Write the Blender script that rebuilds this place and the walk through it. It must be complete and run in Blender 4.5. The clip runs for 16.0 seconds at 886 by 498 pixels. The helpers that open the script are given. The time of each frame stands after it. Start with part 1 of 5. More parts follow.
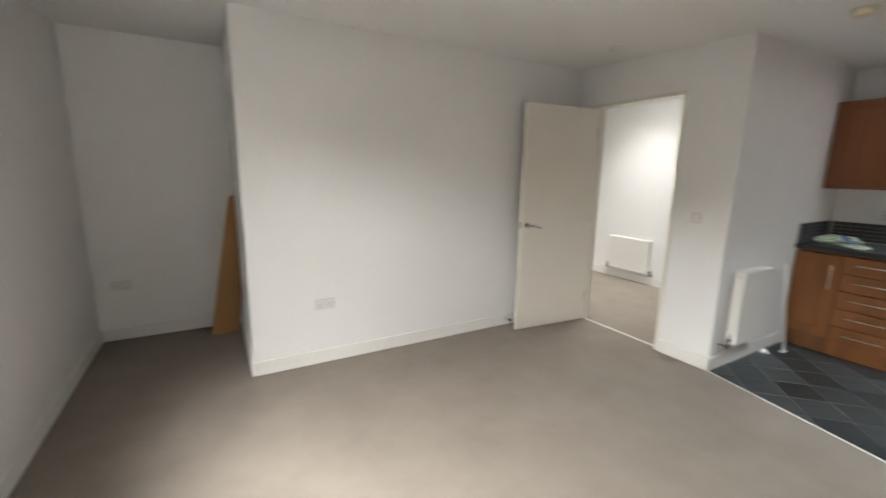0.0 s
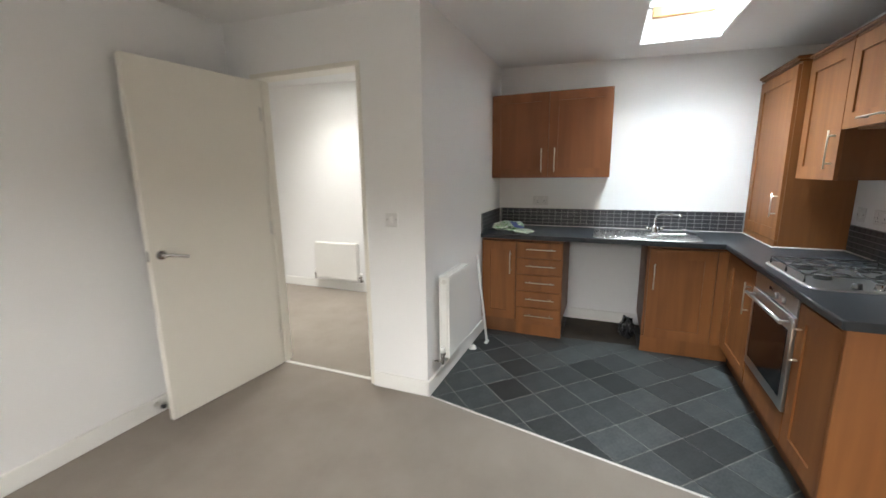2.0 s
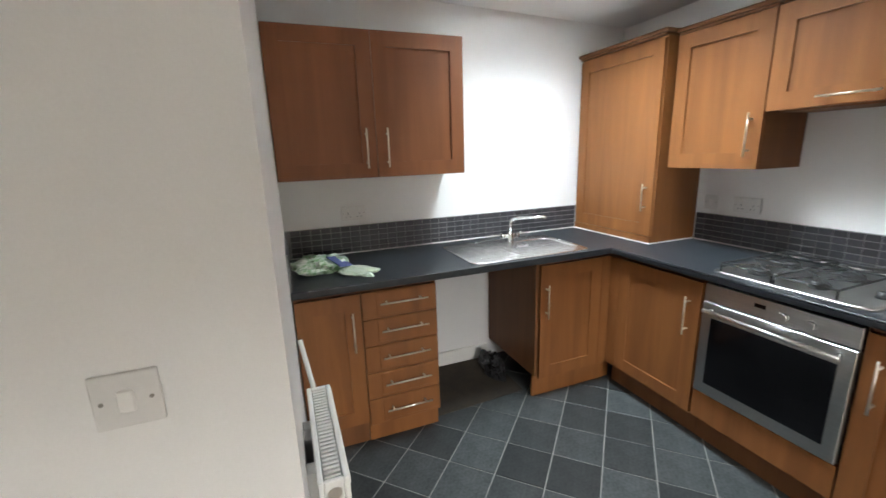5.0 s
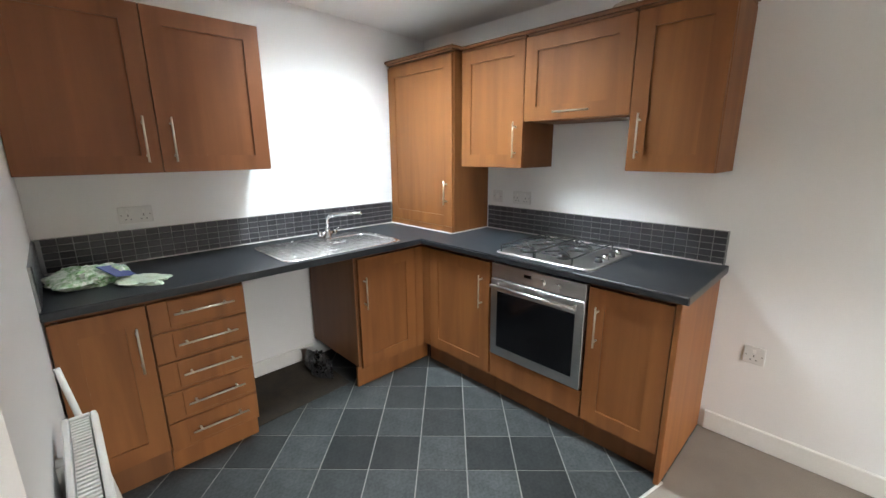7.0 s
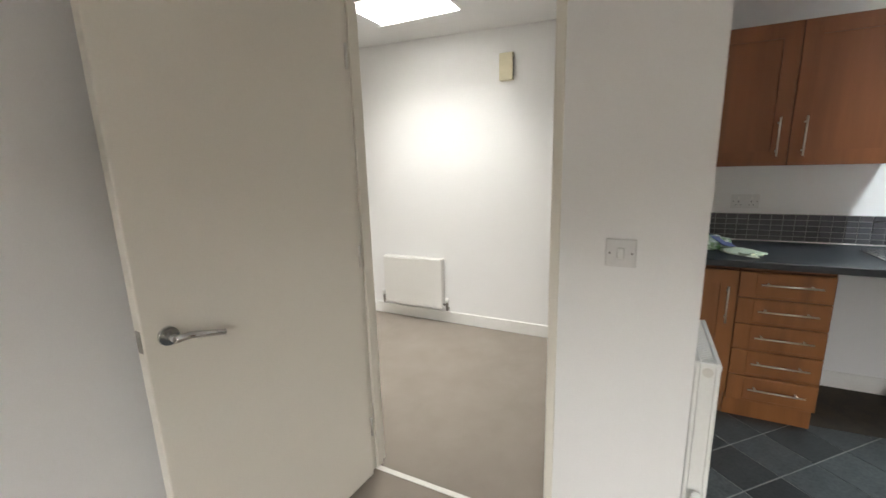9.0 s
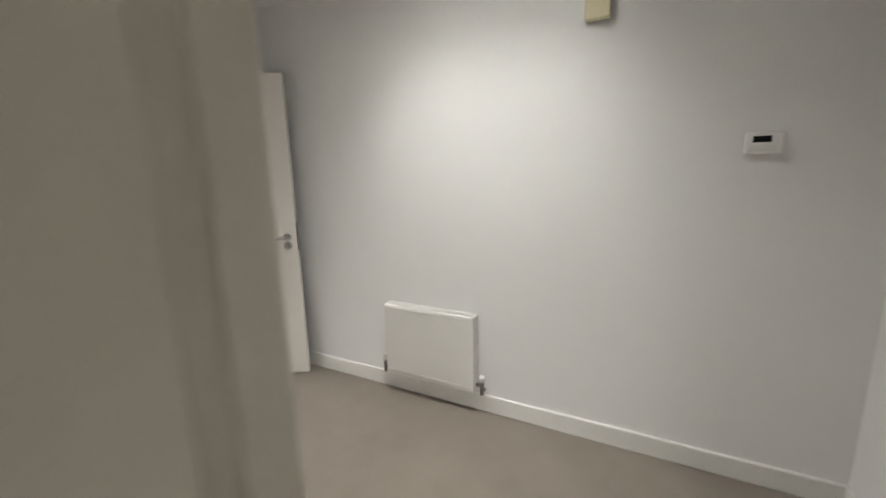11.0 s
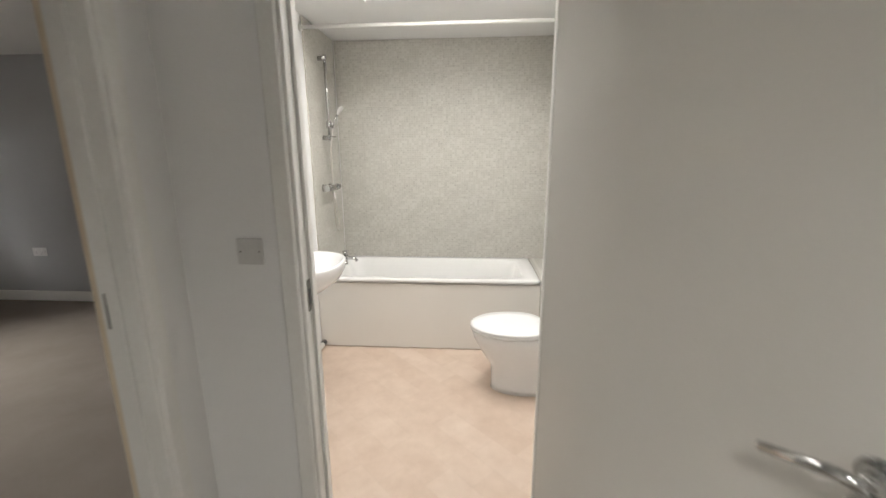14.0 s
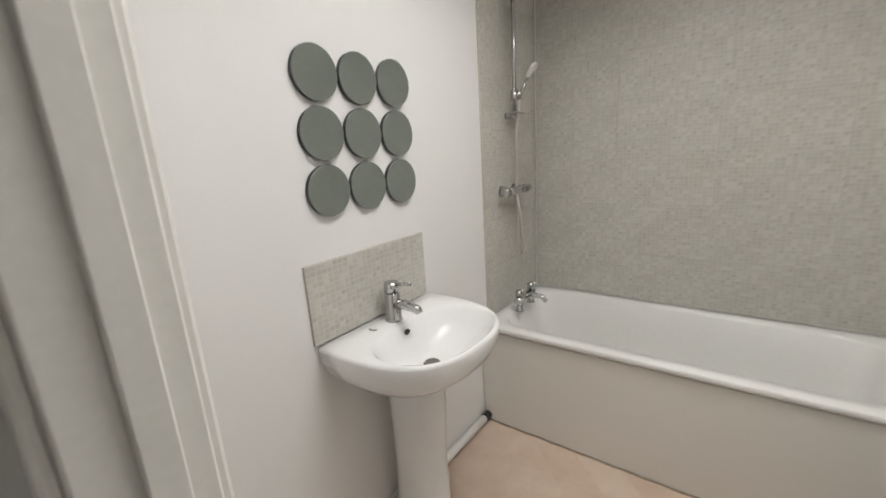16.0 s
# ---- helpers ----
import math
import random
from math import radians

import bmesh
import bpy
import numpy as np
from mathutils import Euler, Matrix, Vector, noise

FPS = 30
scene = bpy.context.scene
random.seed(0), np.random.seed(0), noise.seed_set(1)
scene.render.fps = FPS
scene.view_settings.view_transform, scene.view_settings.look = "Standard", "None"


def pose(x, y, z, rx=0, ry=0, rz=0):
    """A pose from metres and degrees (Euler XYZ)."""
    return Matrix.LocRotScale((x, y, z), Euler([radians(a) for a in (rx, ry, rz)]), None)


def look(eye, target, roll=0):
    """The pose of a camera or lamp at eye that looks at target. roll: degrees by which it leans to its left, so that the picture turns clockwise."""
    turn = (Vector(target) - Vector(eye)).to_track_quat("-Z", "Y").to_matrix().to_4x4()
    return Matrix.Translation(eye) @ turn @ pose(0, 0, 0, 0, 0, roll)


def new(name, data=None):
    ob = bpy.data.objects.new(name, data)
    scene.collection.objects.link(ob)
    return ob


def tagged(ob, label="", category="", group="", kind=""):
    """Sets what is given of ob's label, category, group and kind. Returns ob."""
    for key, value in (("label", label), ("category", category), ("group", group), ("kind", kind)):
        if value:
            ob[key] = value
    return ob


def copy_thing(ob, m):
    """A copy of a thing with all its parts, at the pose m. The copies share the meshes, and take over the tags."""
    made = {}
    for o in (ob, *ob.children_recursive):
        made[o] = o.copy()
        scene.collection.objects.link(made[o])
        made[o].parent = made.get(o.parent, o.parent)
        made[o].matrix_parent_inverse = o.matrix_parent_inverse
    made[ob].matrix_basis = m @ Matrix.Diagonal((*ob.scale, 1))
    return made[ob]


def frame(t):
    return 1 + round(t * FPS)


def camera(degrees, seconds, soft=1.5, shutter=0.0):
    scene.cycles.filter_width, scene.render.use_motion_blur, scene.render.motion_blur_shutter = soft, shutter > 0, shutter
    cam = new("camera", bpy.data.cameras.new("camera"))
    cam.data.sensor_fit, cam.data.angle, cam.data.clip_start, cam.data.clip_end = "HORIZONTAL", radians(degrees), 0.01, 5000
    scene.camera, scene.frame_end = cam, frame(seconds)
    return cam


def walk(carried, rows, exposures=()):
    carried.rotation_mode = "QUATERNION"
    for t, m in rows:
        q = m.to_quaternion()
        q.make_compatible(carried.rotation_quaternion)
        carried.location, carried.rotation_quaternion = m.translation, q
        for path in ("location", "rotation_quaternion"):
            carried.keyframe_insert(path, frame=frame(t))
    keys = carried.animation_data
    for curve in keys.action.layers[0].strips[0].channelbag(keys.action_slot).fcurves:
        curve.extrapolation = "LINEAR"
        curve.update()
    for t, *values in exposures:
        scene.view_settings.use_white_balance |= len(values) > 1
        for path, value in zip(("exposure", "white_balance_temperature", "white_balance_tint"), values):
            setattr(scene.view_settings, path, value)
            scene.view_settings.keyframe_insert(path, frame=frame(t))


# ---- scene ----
cam = camera(95.3, 16.0, soft=1.5, shutter=0.5)
PATH = [
    (0, (-0.172, 0.087, 1.447), (0.798, 1.795, 1.073), 1.0),
    (0.5, (-0.016, 0.082, 1.464), (1.32, 1.522, 1.087), 0.6),
    (0.7, (0.082, 0.111, 1.465), (1.527, 1.44, 1.082), 0.2),
    (1, (0.218, 0.176, 1.461), (1.791, 1.351, 1.078), 0.0),
    (1.5, (0.489, 0.351, 1.424), (2.216, 1.287, 1.047), -0.3),
    (2, (0.812, 0.555, 1.429), (2.629, 1.302, 1.053), -0.8),
    (2.5, (1.214, 0.732, 1.437), (3.09, 1.314, 1.064), -1.4),
    (3, (1.57, 0.946, 1.435), (3.496, 1.34, 1.07), -1.8),
    (3.2, (1.711, 1.012, 1.449), (3.652, 1.336, 1.089), -2.3),
    (5.3, (2.334, 1.558, 1.477), (4.104, 0.74, 1.032), -1.5),
    (5.5, (2.274, 1.53, 1.457), (4.016, 0.646, 1.029), -1.3),
    (6, (2.247, 1.527, 1.453), (3.836, 0.396, 1.01), -0.7),
    (6.5, (2.209, 1.491, 1.457), (3.664, 0.198, 0.998), -0.5),
    (7, (2.179, 1.465, 1.45), (3.578, 0.114, 0.983), -0.4),
    (7.5, (2.111, 1.438, 1.45), (3.854, 0.572, 0.986), -0.5),
    (8, (1.906, 1.4, 1.456), (3.845, 1.494, 0.975), -1.1),
    (8.5, (1.737, 1.577, 1.416), (3.517, 2.367, 0.961), -1.9),
    (9, (1.682, 1.737, 1.418), (3.434, 2.61, 1.011), -1.6),
    (9.2, (1.723, 1.799, 1.428), (3.492, 2.639, 1.022), -1.2),
    (11.3, (3.108, 2.465, 1.397), (4.815, 3.436, 1.026), -1.5),
    (11.5, (3.304, 2.463, 1.382), (4.862, 3.654, 0.989), -1.9),
    (12, (3.607, 2.669, 1.387), (4.706, 4.287, 0.969), -1.3),
    (12.5, (3.907, 2.921, 1.431), (4.449, 4.798, 1.004), -1.1),
    (13, (3.976, 3.241, 1.406), (4.184, 5.188, 0.996), -0.9),
    (13.5, (4.068, 3.652, 1.391), (4.056, 5.605, 0.957), -1.0),
    (14, (4.121, 4.1, 1.429), (3.981, 6.046, 0.989), -0.3),
    (14.5, (4.144, 4.523, 1.425), (3.872, 6.46, 1.006), 0.1),
    (15, (4.12, 4.901, 1.424), (3.51, 6.766, 1.036), -0.0),
    (15.5, (4.112, 5.151, 1.458), (3.066, 6.811, 1.069), -1.0),
    (16, (3.985, 5.296, 1.426), (2.818, 6.851, 0.959), -3.6),
]
walk(cam, [(t, look(e, g, r)) for t, e, g, r in PATH],
     exposures=[(0.0, 0.44), (0.5, 0.4), (1.0, 0.38), (1.5, 0.45), (2.0, 0.62), (3.2, 0.6), (5.3, 0.85), (6.0, 0.9), (7.0, 0.93), (7.6, 0.85), (8.0, 0.8), (8.5, 0.54), (9.0, 0.48),
                (11.3, -0.17), (12.0, -0.2), (13.0, -0.1), (13.5, 0.07), (14.0, -0.1), (14.5, -0.3), (15.0, -0.55), (15.5, -0.77), (16.0, -0.87)])

# ---- light ----
world = bpy.data.worlds.new("sky")
scene.world = world
world.use_nodes = True
wn = world.node_tree.nodes
sky = wn.new("ShaderNodeTexSky")
sky.sky_type = 'NISHITA'
sky.sun_disc = False
sky.sun_elevation = radians(38)
sky.sun_rotation = radians(250)
wn["Background"].inputs["Strength"].default_value = 0.10
world.node_tree.links.new(sky.outputs["Color"], wn["Background"].inputs["Color"])

sun = new("sun", bpy.data.lights.new("sun", 'SUN'))
sun.data.energy = 0.5
sun.data.angle = radians(20)
sun.data.color = (1.0, 0.95, 0.88)
sun.matrix_world = look((-4.0, -2.5, 5.0), (0, 0, 0))


def opening_light(name, eye, target, w, h, watts, color, spread=180):
    d = bpy.data.lights.new(name, 'AREA')
    d.shape, d.size, d.size_y, d.energy, d.color = 'RECTANGLE', w, h, watts, color
    d.spread = radians(spread)
    ob = new(name, d)
    ob.matrix_world = look(eye, target)
    return ob


DAY = (0.82, 0.93, 1.0)
opening_light("living_window_light", (-2.30, 0.75, 2.93), (-0.05, 1.12, 0.95), 2.6, 1.6, 840, (1.0, 0.99, 0.965))
opening_light("bedroom_window_light", (-2.80, 5.65, 2.90), (0.0, 5.95, 1.10), 2.4, 1.2, 800, (1.0, 0.975, 0.945))
opening_light("kitchen_skylight_light", (3.95, 0.155, 2.70), (3.62, -0.70, 0), 0.80, 0.46, 50, DAY, 138)
opening_light("hall_skylight_light", (4.14, 3.23, 2.78), (3.72, 3.24, 0), 0.50, 0.58, 35, (1.0, 0.99, 0.95), 132)
opening_light("bathroom_skylight_light", (3.945, 6.30, 2.71), (3.945, 6.30, 0), 0.95, 1.02, 54, (1.0, 0.978, 0.94))


# ---- materials ----
def mat(name, color, rough=0.5, metal=0.0, spec=0.5):
    m = bpy.data.materials.new(name)
    m.use_nodes = True
    b = m.node_tree.nodes["Principled BSDF"]
    b.inputs["Base Color"].default_value = (*color, 1)
    b.inputs["Roughness"].default_value = rough
    b.inputs["Metallic"].default_value = metal
    b.inputs["Specular IOR Level"].default_value = spec
    return m


def node(m, kind, **values):
    n = m.node_tree.nodes.new(kind)
    for key, v in values.items():
        n.inputs[key.replace("_", " ")].default_value = v
    return n


def link(m, a, b):
    m.node_tree.links.new(a, b)


def mottled(name, c0, c1, rough=0.5, scale=4.0, fine=60.0, bump=0.1, metal=0.0, stretch=(1, 1, 1), per_object=0.0, spec=0.5,
            amount=1.0, dist=0.002):
    """Two-scale variation between c0 and c1 with fine relief."""
    m = mat(name, c0, rough, metal, spec)
    b = m.node_tree.nodes["Principled BSDF"]
    tc = node(m, "ShaderNodeTexCoord")
    mp = node(m, "ShaderNodeMapping", Scale=stretch)
    link(m, tc.outputs["Object"], mp.inputs["Vector"])
    n1 = node(m, "ShaderNodeTexNoise", Scale=scale, Detail=4.0, Roughness=0.6)
    n2 = node(m, "ShaderNodeTexNoise", Scale=fine, Detail=3.0, Roughness=0.6)
    link(m, mp.outputs["Vector"], n1.inputs["Vector"])
    link(m, mp.outputs["Vector"], n2.inputs["Vector"])
    add = m.node_tree.nodes.new("ShaderNodeMath")
    add.operation = 'ADD'
    link(m, n1.outputs["Fac"], add.inputs[0])
    link(m, n2.outputs["Fac"], add.inputs[1])
    ramp = m.node_tree.nodes.new("ShaderNodeMapRange")
    ramp.inputs["From Min"].default_value = 1.0 - 0.35 / amount
    ramp.inputs["From Max"].default_value = 1.0 + 0.35 / amount
    link(m, add.outputs[0], ramp.inputs["Value"])
    mix = m.node_tree.nodes.new("ShaderNodeMix")
    mix.data_type = 'RGBA'
    mix.inputs["A"].default_value = (*c0, 1)
    mix.inputs["B"].default_value = (*c1, 1)
    link(m, ramp.outputs["Result"], mix.inputs["Factor"])
    out = mix.outputs["Result"]
    if per_object:
        info = m.node_tree.nodes.new("ShaderNodeObjectInfo")
        hsv = m.node_tree.nodes.new("ShaderNodeHueSaturation")
        mr = m.node_tree.nodes.new("ShaderNodeMapRange")
        mr.inputs["To Min"].default_value = 1 - per_object
        mr.inputs["To Max"].default_value = 1 + per_object
        link(m, info.outputs["Random"], mr.inputs["Value"])
        link(m, mr.outputs["Result"], hsv.inputs["Value"])
        link(m, out, hsv.inputs["Color"])
        out = hsv.outputs["Color"]
    link(m, out, b.inputs["Base Color"])
    bp = m.node_tree.nodes.new("ShaderNodeBump")
    bp.inputs["Strength"].default_value = bump
    bp.inputs["Distance"].default_value = dist
    link(m, n2.outputs["Fac"], bp.inputs["Height"])
    link(m, bp.outputs["Normal"], b.inputs["Normal"])
    rr = m.node_tree.nodes.new("ShaderNodeMapRange")
    rr.inputs["To Min"].default_value = max(rough - 0.06, 0.02)
    rr.inputs["To Max"].default_value = min(rough + 0.06, 1)
    link(m, n1.outputs["Fac"], rr.inputs["Value"])
    link(m, rr.outputs["Result"], b.inputs["Roughness"])
    return m


def wood_material(name, dark, light, rough=0.48):
    """Cherry-coloured veneer with upright grain and broad figure."""
    m = mat(name, dark, rough, 0.0, 0.3)
    b = m.node_tree.nodes["Principled BSDF"]
    tc = node(m, "ShaderNodeTexCoord")
    info = m.node_tree.nodes.new("ShaderNodeObjectInfo")
    off = m.node_tree.nodes.new("ShaderNodeVectorMath")
    off.operation = 'SCALE'
    off.inputs[0].default_value = (13.0, 7.0, 5.0)
    link(m, info.outputs["Random"], off.inputs["Scale"])
    addv = m.node_tree.nodes.new("ShaderNodeVectorMath")
    addv.operation = 'ADD'
    link(m, tc.outputs["Object"], addv.inputs[0])
    link(m, off.outputs["Vector"], addv.inputs[1])
    mp = node(m, "ShaderNodeMapping", Scale=(1.0, 1.0, 0.07))
    link(m, addv.outputs["Vector"], mp.inputs["Vector"])
    grain = node(m, "ShaderNodeTexNoise", Scale=85.0, Detail=5.0, Roughness=0.65, Distortion=0.4)
    broad = node(m, "ShaderNodeTexNoise", Scale=9.0, Detail=3.0, Roughness=0.5, Distortion=0.8)
    link(m, mp.outputs["Vector"], grain.inputs["Vector"])
    link(m, mp.outputs["Vector"], broad.inputs["Vector"])
    wa = m.node_tree.nodes.new("ShaderNodeMath")
    wa.operation = 'MULTIPLY_ADD'
    wa.inputs[1].default_value = 0.18
    link(m, grain.outputs["Fac"], wa.inputs[0])
    link(m, broad.outputs["Fac"], wa.inputs[2])
    mr = m.node_tree.nodes.new("ShaderNodeMapRange")
    mr.inputs["From Min"].default_value = 0.18
    mr.inputs["From Max"].default_value = 0.98
    link(m, wa.outputs[0], mr.inputs["Value"])
    mix = m.node_tree.nodes.new("ShaderNodeMix")
    mix.data_type = 'RGBA'
    mix.inputs["A"].default_value = (*dark, 1)
    mix.inputs["B"].default_value = (*light, 1)
    link(m, mr.outputs["Result"], mix.inputs["Factor"])
    link(m, mix.outputs["Result"], b.inputs["Base Color"])
    bp = m.node_tree.nodes.new("ShaderNodeBump")
    bp.inputs["Strength"].default_value = 0.08
    bp.inputs["Distance"].default_value = 0.001
    link(m, grain.outputs["Fac"], bp.inputs["Height"])
    link(m, bp.outputs["Normal"], b.inputs["Normal"])
    return m


def mosaic_material(name):
    """Grey glazed wall tile pressed into small uneven mosaic strips."""
    m = mat(name, (0.5, 0.5, 0.47), 0.3)
    b = m.node_tree.nodes["Principled BSDF"]
    tc = node(m, "ShaderNodeTexCoord")
    br = m.node_tree.nodes.new("ShaderNodeTexBrick")
    br.offset = 0.0
    for key, v in (("Scale", 1.0), ("Mortar Size", 0.0022), ("Mortar Smooth", 0.4), ("Bias", -0.15), ("Brick Width", 0.0205), ("Row Height", 0.0175)):
        br.inputs[key].default_value = v
    br.inputs["Color1"].default_value = (0, 0, 0, 1)
    br.inputs["Color2"].default_value = (1, 1, 1, 1)
    br.inputs["Mortar"].default_value = (0.02, 0.02, 0.02, 1)
    ramp = m.node_tree.nodes.new("ShaderNodeValToRGB")
    ramp.color_ramp.elements[0].color = (0.555, 0.535, 0.485, 1)
    ramp.color_ramp.elements[1].color = (0.32, 0.312, 0.27, 1)
    for at, c in ((0.12, (0.515, 0.495, 0.445, 1)), (0.45, (0.49, 0.468, 0.418, 1)), (0.75, (0.475, 0.455, 0.405, 1)), (0.92, (0.40, 0.388, 0.34, 1))):
        ramp.color_ramp.elements.new(at).color = c
    mp = node(m, "ShaderNodeMapping", Rotation=(radians(90), 0, 0))
    info = m.node_tree.nodes.new("ShaderNodeObjectInfo")
    off = m.node_tree.nodes.new("ShaderNodeVectorMath")
    off.operation = 'MULTIPLY_ADD'
    off.inputs[1].default_value = (21.0, 0.0, 33.0)
    link(m, info.outputs["Random"], off.inputs[0])
    link(m, tc.outputs["Object"], off.inputs[2])
    link(m, off.outputs["Vector"], mp.inputs["Vector"])
    link(m, mp.outputs["Vector"], br.inputs["Vector"])
    n1 = node(m, "ShaderNodeTexNoise", Scale=3.0, Detail=3.0)
    link(m, tc.outputs["Object"], n1.inputs["Vector"])
    mix = m.node_tree.nodes.new("ShaderNodeMix")
    mix.data_type = 'RGBA'
    mix.blend_type = 'OVERLAY'
    mix.inputs["Factor"].default_value = 0.18
    link(m, br.outputs["Color"], ramp.inputs["Fac"])
    link(m, ramp.outputs["Color"], mix.inputs["A"])
    link(m, n1.outputs["Fac"], mix.inputs["B"])
    bw = m.node_tree.nodes.new("ShaderNodeHueSaturation")
    bw.inputs["Saturation"].default_value = 0.9
    link(m, mix.outputs["Result"], bw.inputs["Color"])
    link(m, bw.outputs["Color"], b.inputs["Base Color"])
    bp = m.node_tree.nodes.new("ShaderNodeBump")
    bp.inputs["Strength"].default_value = 0.5
    bp.inputs["Distance"].default_value = 0.0015
    bp.invert = True
    link(m, br.outputs["Fac"], bp.inputs["Height"])
    link(m, bp.outputs["Normal"], b.inputs["Normal"])
    return m


def vinyl_material(name):
    """Beige stone-effect vinyl printed with angled slabs."""
    m = mat(name, (0.6, 0.45, 0.34), 0.42)
    b = m.node_tree.nodes["Principled BSDF"]
    tc = node(m, "ShaderNodeTexCoord")
    mp = node(m, "ShaderNodeMapping", Rotation=(0, 0, radians(45)))
    link(m, tc.outputs["Object"], mp.inputs["Vector"])
    br = m.node_tree.nodes.new("ShaderNodeTexBrick")
    br.offset = 0.5
    for key, v in (("Scale", 1.0), ("Mortar Size", 0.003), ("Mortar Smooth", 1.0), ("Brick Width", 0.30), ("Row Height", 0.15)):
        br.inputs[key].default_value = v
    br.inputs["Color1"].default_value = (0.63, 0.505, 0.41, 1)
    br.inputs["Color2"].default_value = (0.585, 0.455, 0.36, 1)
    br.inputs["Mortar"].default_value = (0.57, 0.45, 0.36, 1)
    link(m, mp.outputs["Vector"], br.inputs["Vector"])
    n1 = node(m, "ShaderNodeTexNoise", Scale=7.0, Detail=6.0, Roughness=0.65)
    link(m, tc.outputs["Object"], n1.inputs["Vector"])
    mix = m.node_tree.nodes.new("ShaderNodeMix")
    mix.data_type = 'RGBA'
    mix.blend_type = 'SOFT_LIGHT'
    mix.inputs["Factor"].default_value = 0.5
    link(m, br.outputs["Color"], mix.inputs["A"])
    link(m, n1.outputs["Fac"], mix.inputs["B"])
    link(m, mix.outputs["Result"], b.inputs["Base Color"])
    return m


def glass_material(name):
    m = bpy.data.materials.new(name)
    m.use_nodes = True
    nt = m.node_tree
    nt.nodes.clear()
    out = nt.nodes.new("ShaderNodeOutputMaterial")
    mix = nt.nodes.new("ShaderNodeMixShader")
    mix.inputs["Fac"].default_value = 0.08
    tr = nt.nodes.new("ShaderNodeBsdfTransparent")
    gl = nt.nodes.new("ShaderNodeBsdfGlossy")
    gl.inputs["Roughness"].default_value = 0.02
    nt.links.new(tr.outputs[0], mix.inputs[1])
    nt.links.new(gl.outputs[0], mix.inputs[2])
    nt.links.new(mix.outputs[0], out.inputs["Surface"])
    return m


M_WALL = mottled("wall_paint", (0.76, 0.754, 0.742), (0.82, 0.814, 0.802), 0.75, 1.3, 220.0, 0.05, spec=0.3, amount=0.7)
M_CEIL = mottled("ceiling_paint", (0.76, 0.76, 0.75), (0.81, 0.81, 0.80), 0.85, 1.1, 180.0, 0.05, spec=0.2, amount=0.7)
M_TRIM = mottled("white_gloss_trim", (0.74, 0.73, 0.69), (0.80, 0.79, 0.76), 0.35, 5.0, 90.0, 0.03)
M_DOOR = mottled("cream_door_paint", (0.70, 0.665, 0.585), (0.74, 0.705, 0.63), 0.32, 2.0, 150.0, 0.03)
M_DOOR_W = mottled("white_door_paint", (0.73, 0.705, 0.66), (0.76, 0.735, 0.69), 0.10, 2.0, 150.0, 0.02)
M_CARPET = mottled("beige_carpet", (0.236, 0.203, 0.173), (0.340, 0.296, 0.255), 0.97, 3.2, 260.0, 0.9, spec=0.1, amount=0.75, dist=0.006)
M_SLATE = mottled("slate_tile", (0.018, 0.0215, 0.0225), (0.056, 0.062, 0.062), 0.44, 9.0, 70.0, 0.25, per_object=0.5, spec=0.35)
M_GROUT = mottled("pale_grout", (0.19, 0.19, 0.175), (0.29, 0.28, 0.26), 0.9, 12.0, 200.0, 0.3)
M_WOOD = wood_material("cherry_wood", (0.150, 0.052, 0.0165), (0.300, 0.120, 0.037))
# redder cherry veneer; the cabinet's shade is also darkened into this colour
M_WOOD_RED_SHADE = wood_material("shaded_red_cherry_wood", (0.126, 0.0425, 0.0165), (0.240, 0.089, 0.034))
M_WOOD_D = wood_material("cherry_carcass", (0.115, 0.044, 0.017), (0.205, 0.085, 0.032), 0.5)
M_OAK = wood_material("oak_plank", (0.30, 0.15, 0.055), (0.48, 0.26, 0.10), 0.45)
M_TOP = mottled("anthracite_laminate", (0.013, 0.0155, 0.0185), (0.030, 0.034, 0.039), 0.36, 30.0, 350.0, 0.15, spec=0.4)
M_SPLASH = mottled("charcoal_mosaic", (0.035, 0.035, 0.04), (0.062, 0.06, 0.066), 0.3, 15.0, 120.0, 0.1, per_object=0.25)
M_SGROUT = mottled("grey_grout", (0.27, 0.27, 0.265), (0.36, 0.36, 0.35), 0.85, 20.0, 200.0, 0.2)
M_STEEL = mottled("brushed_steel", (0.50, 0.50, 0.49), (0.62, 0.62, 0.61), 0.30, 3.0, 140.0, 0.05, metal=1.0, stretch=(0.1, 1, 1))
M_SINK = mottled("polished_sink_steel", (0.74, 0.74, 0.73), (0.84, 0.84, 0.83), 0.26, 5.0, 120.0, 0.03, metal=1.0)
M_CHROME = mat("chrome", (0.56, 0.56, 0.55), 0.13, 1.0)
M_SATIN = mat("satin_nickel", (0.66, 0.64, 0.60), 0.34, 1.0)
M_VALVE = mottled("dull_valve_metal", (0.20, 0.19, 0.17), (0.32, 0.30, 0.27), 0.4, 20.0, 80.0, 0.1, metal=1.0)
M_HANDLE = mat("brushed_handle", (0.62, 0.57, 0.49), 0.33, 0.95)
M_PLATE = mottled("grey_white_plastic", (0.655, 0.645, 0.625), (0.70, 0.69, 0.67), 0.35, 6.0, 90.0, 0.02)
M_PLATEG = mottled("grey_plastic", (0.54, 0.53, 0.51), (0.59, 0.58, 0.56), 0.4, 6.0, 90.0, 0.02)
M_BLACKGLASS = mat("black_oven_glass", (0.005, 0.005, 0.006), 0.10, 0.0, 0.3)
M_IRON = mottled("black_enamel", (0.012, 0.012, 0.012), (0.03, 0.03, 0.03), 0.5, 20.0, 90.0, 0.3)
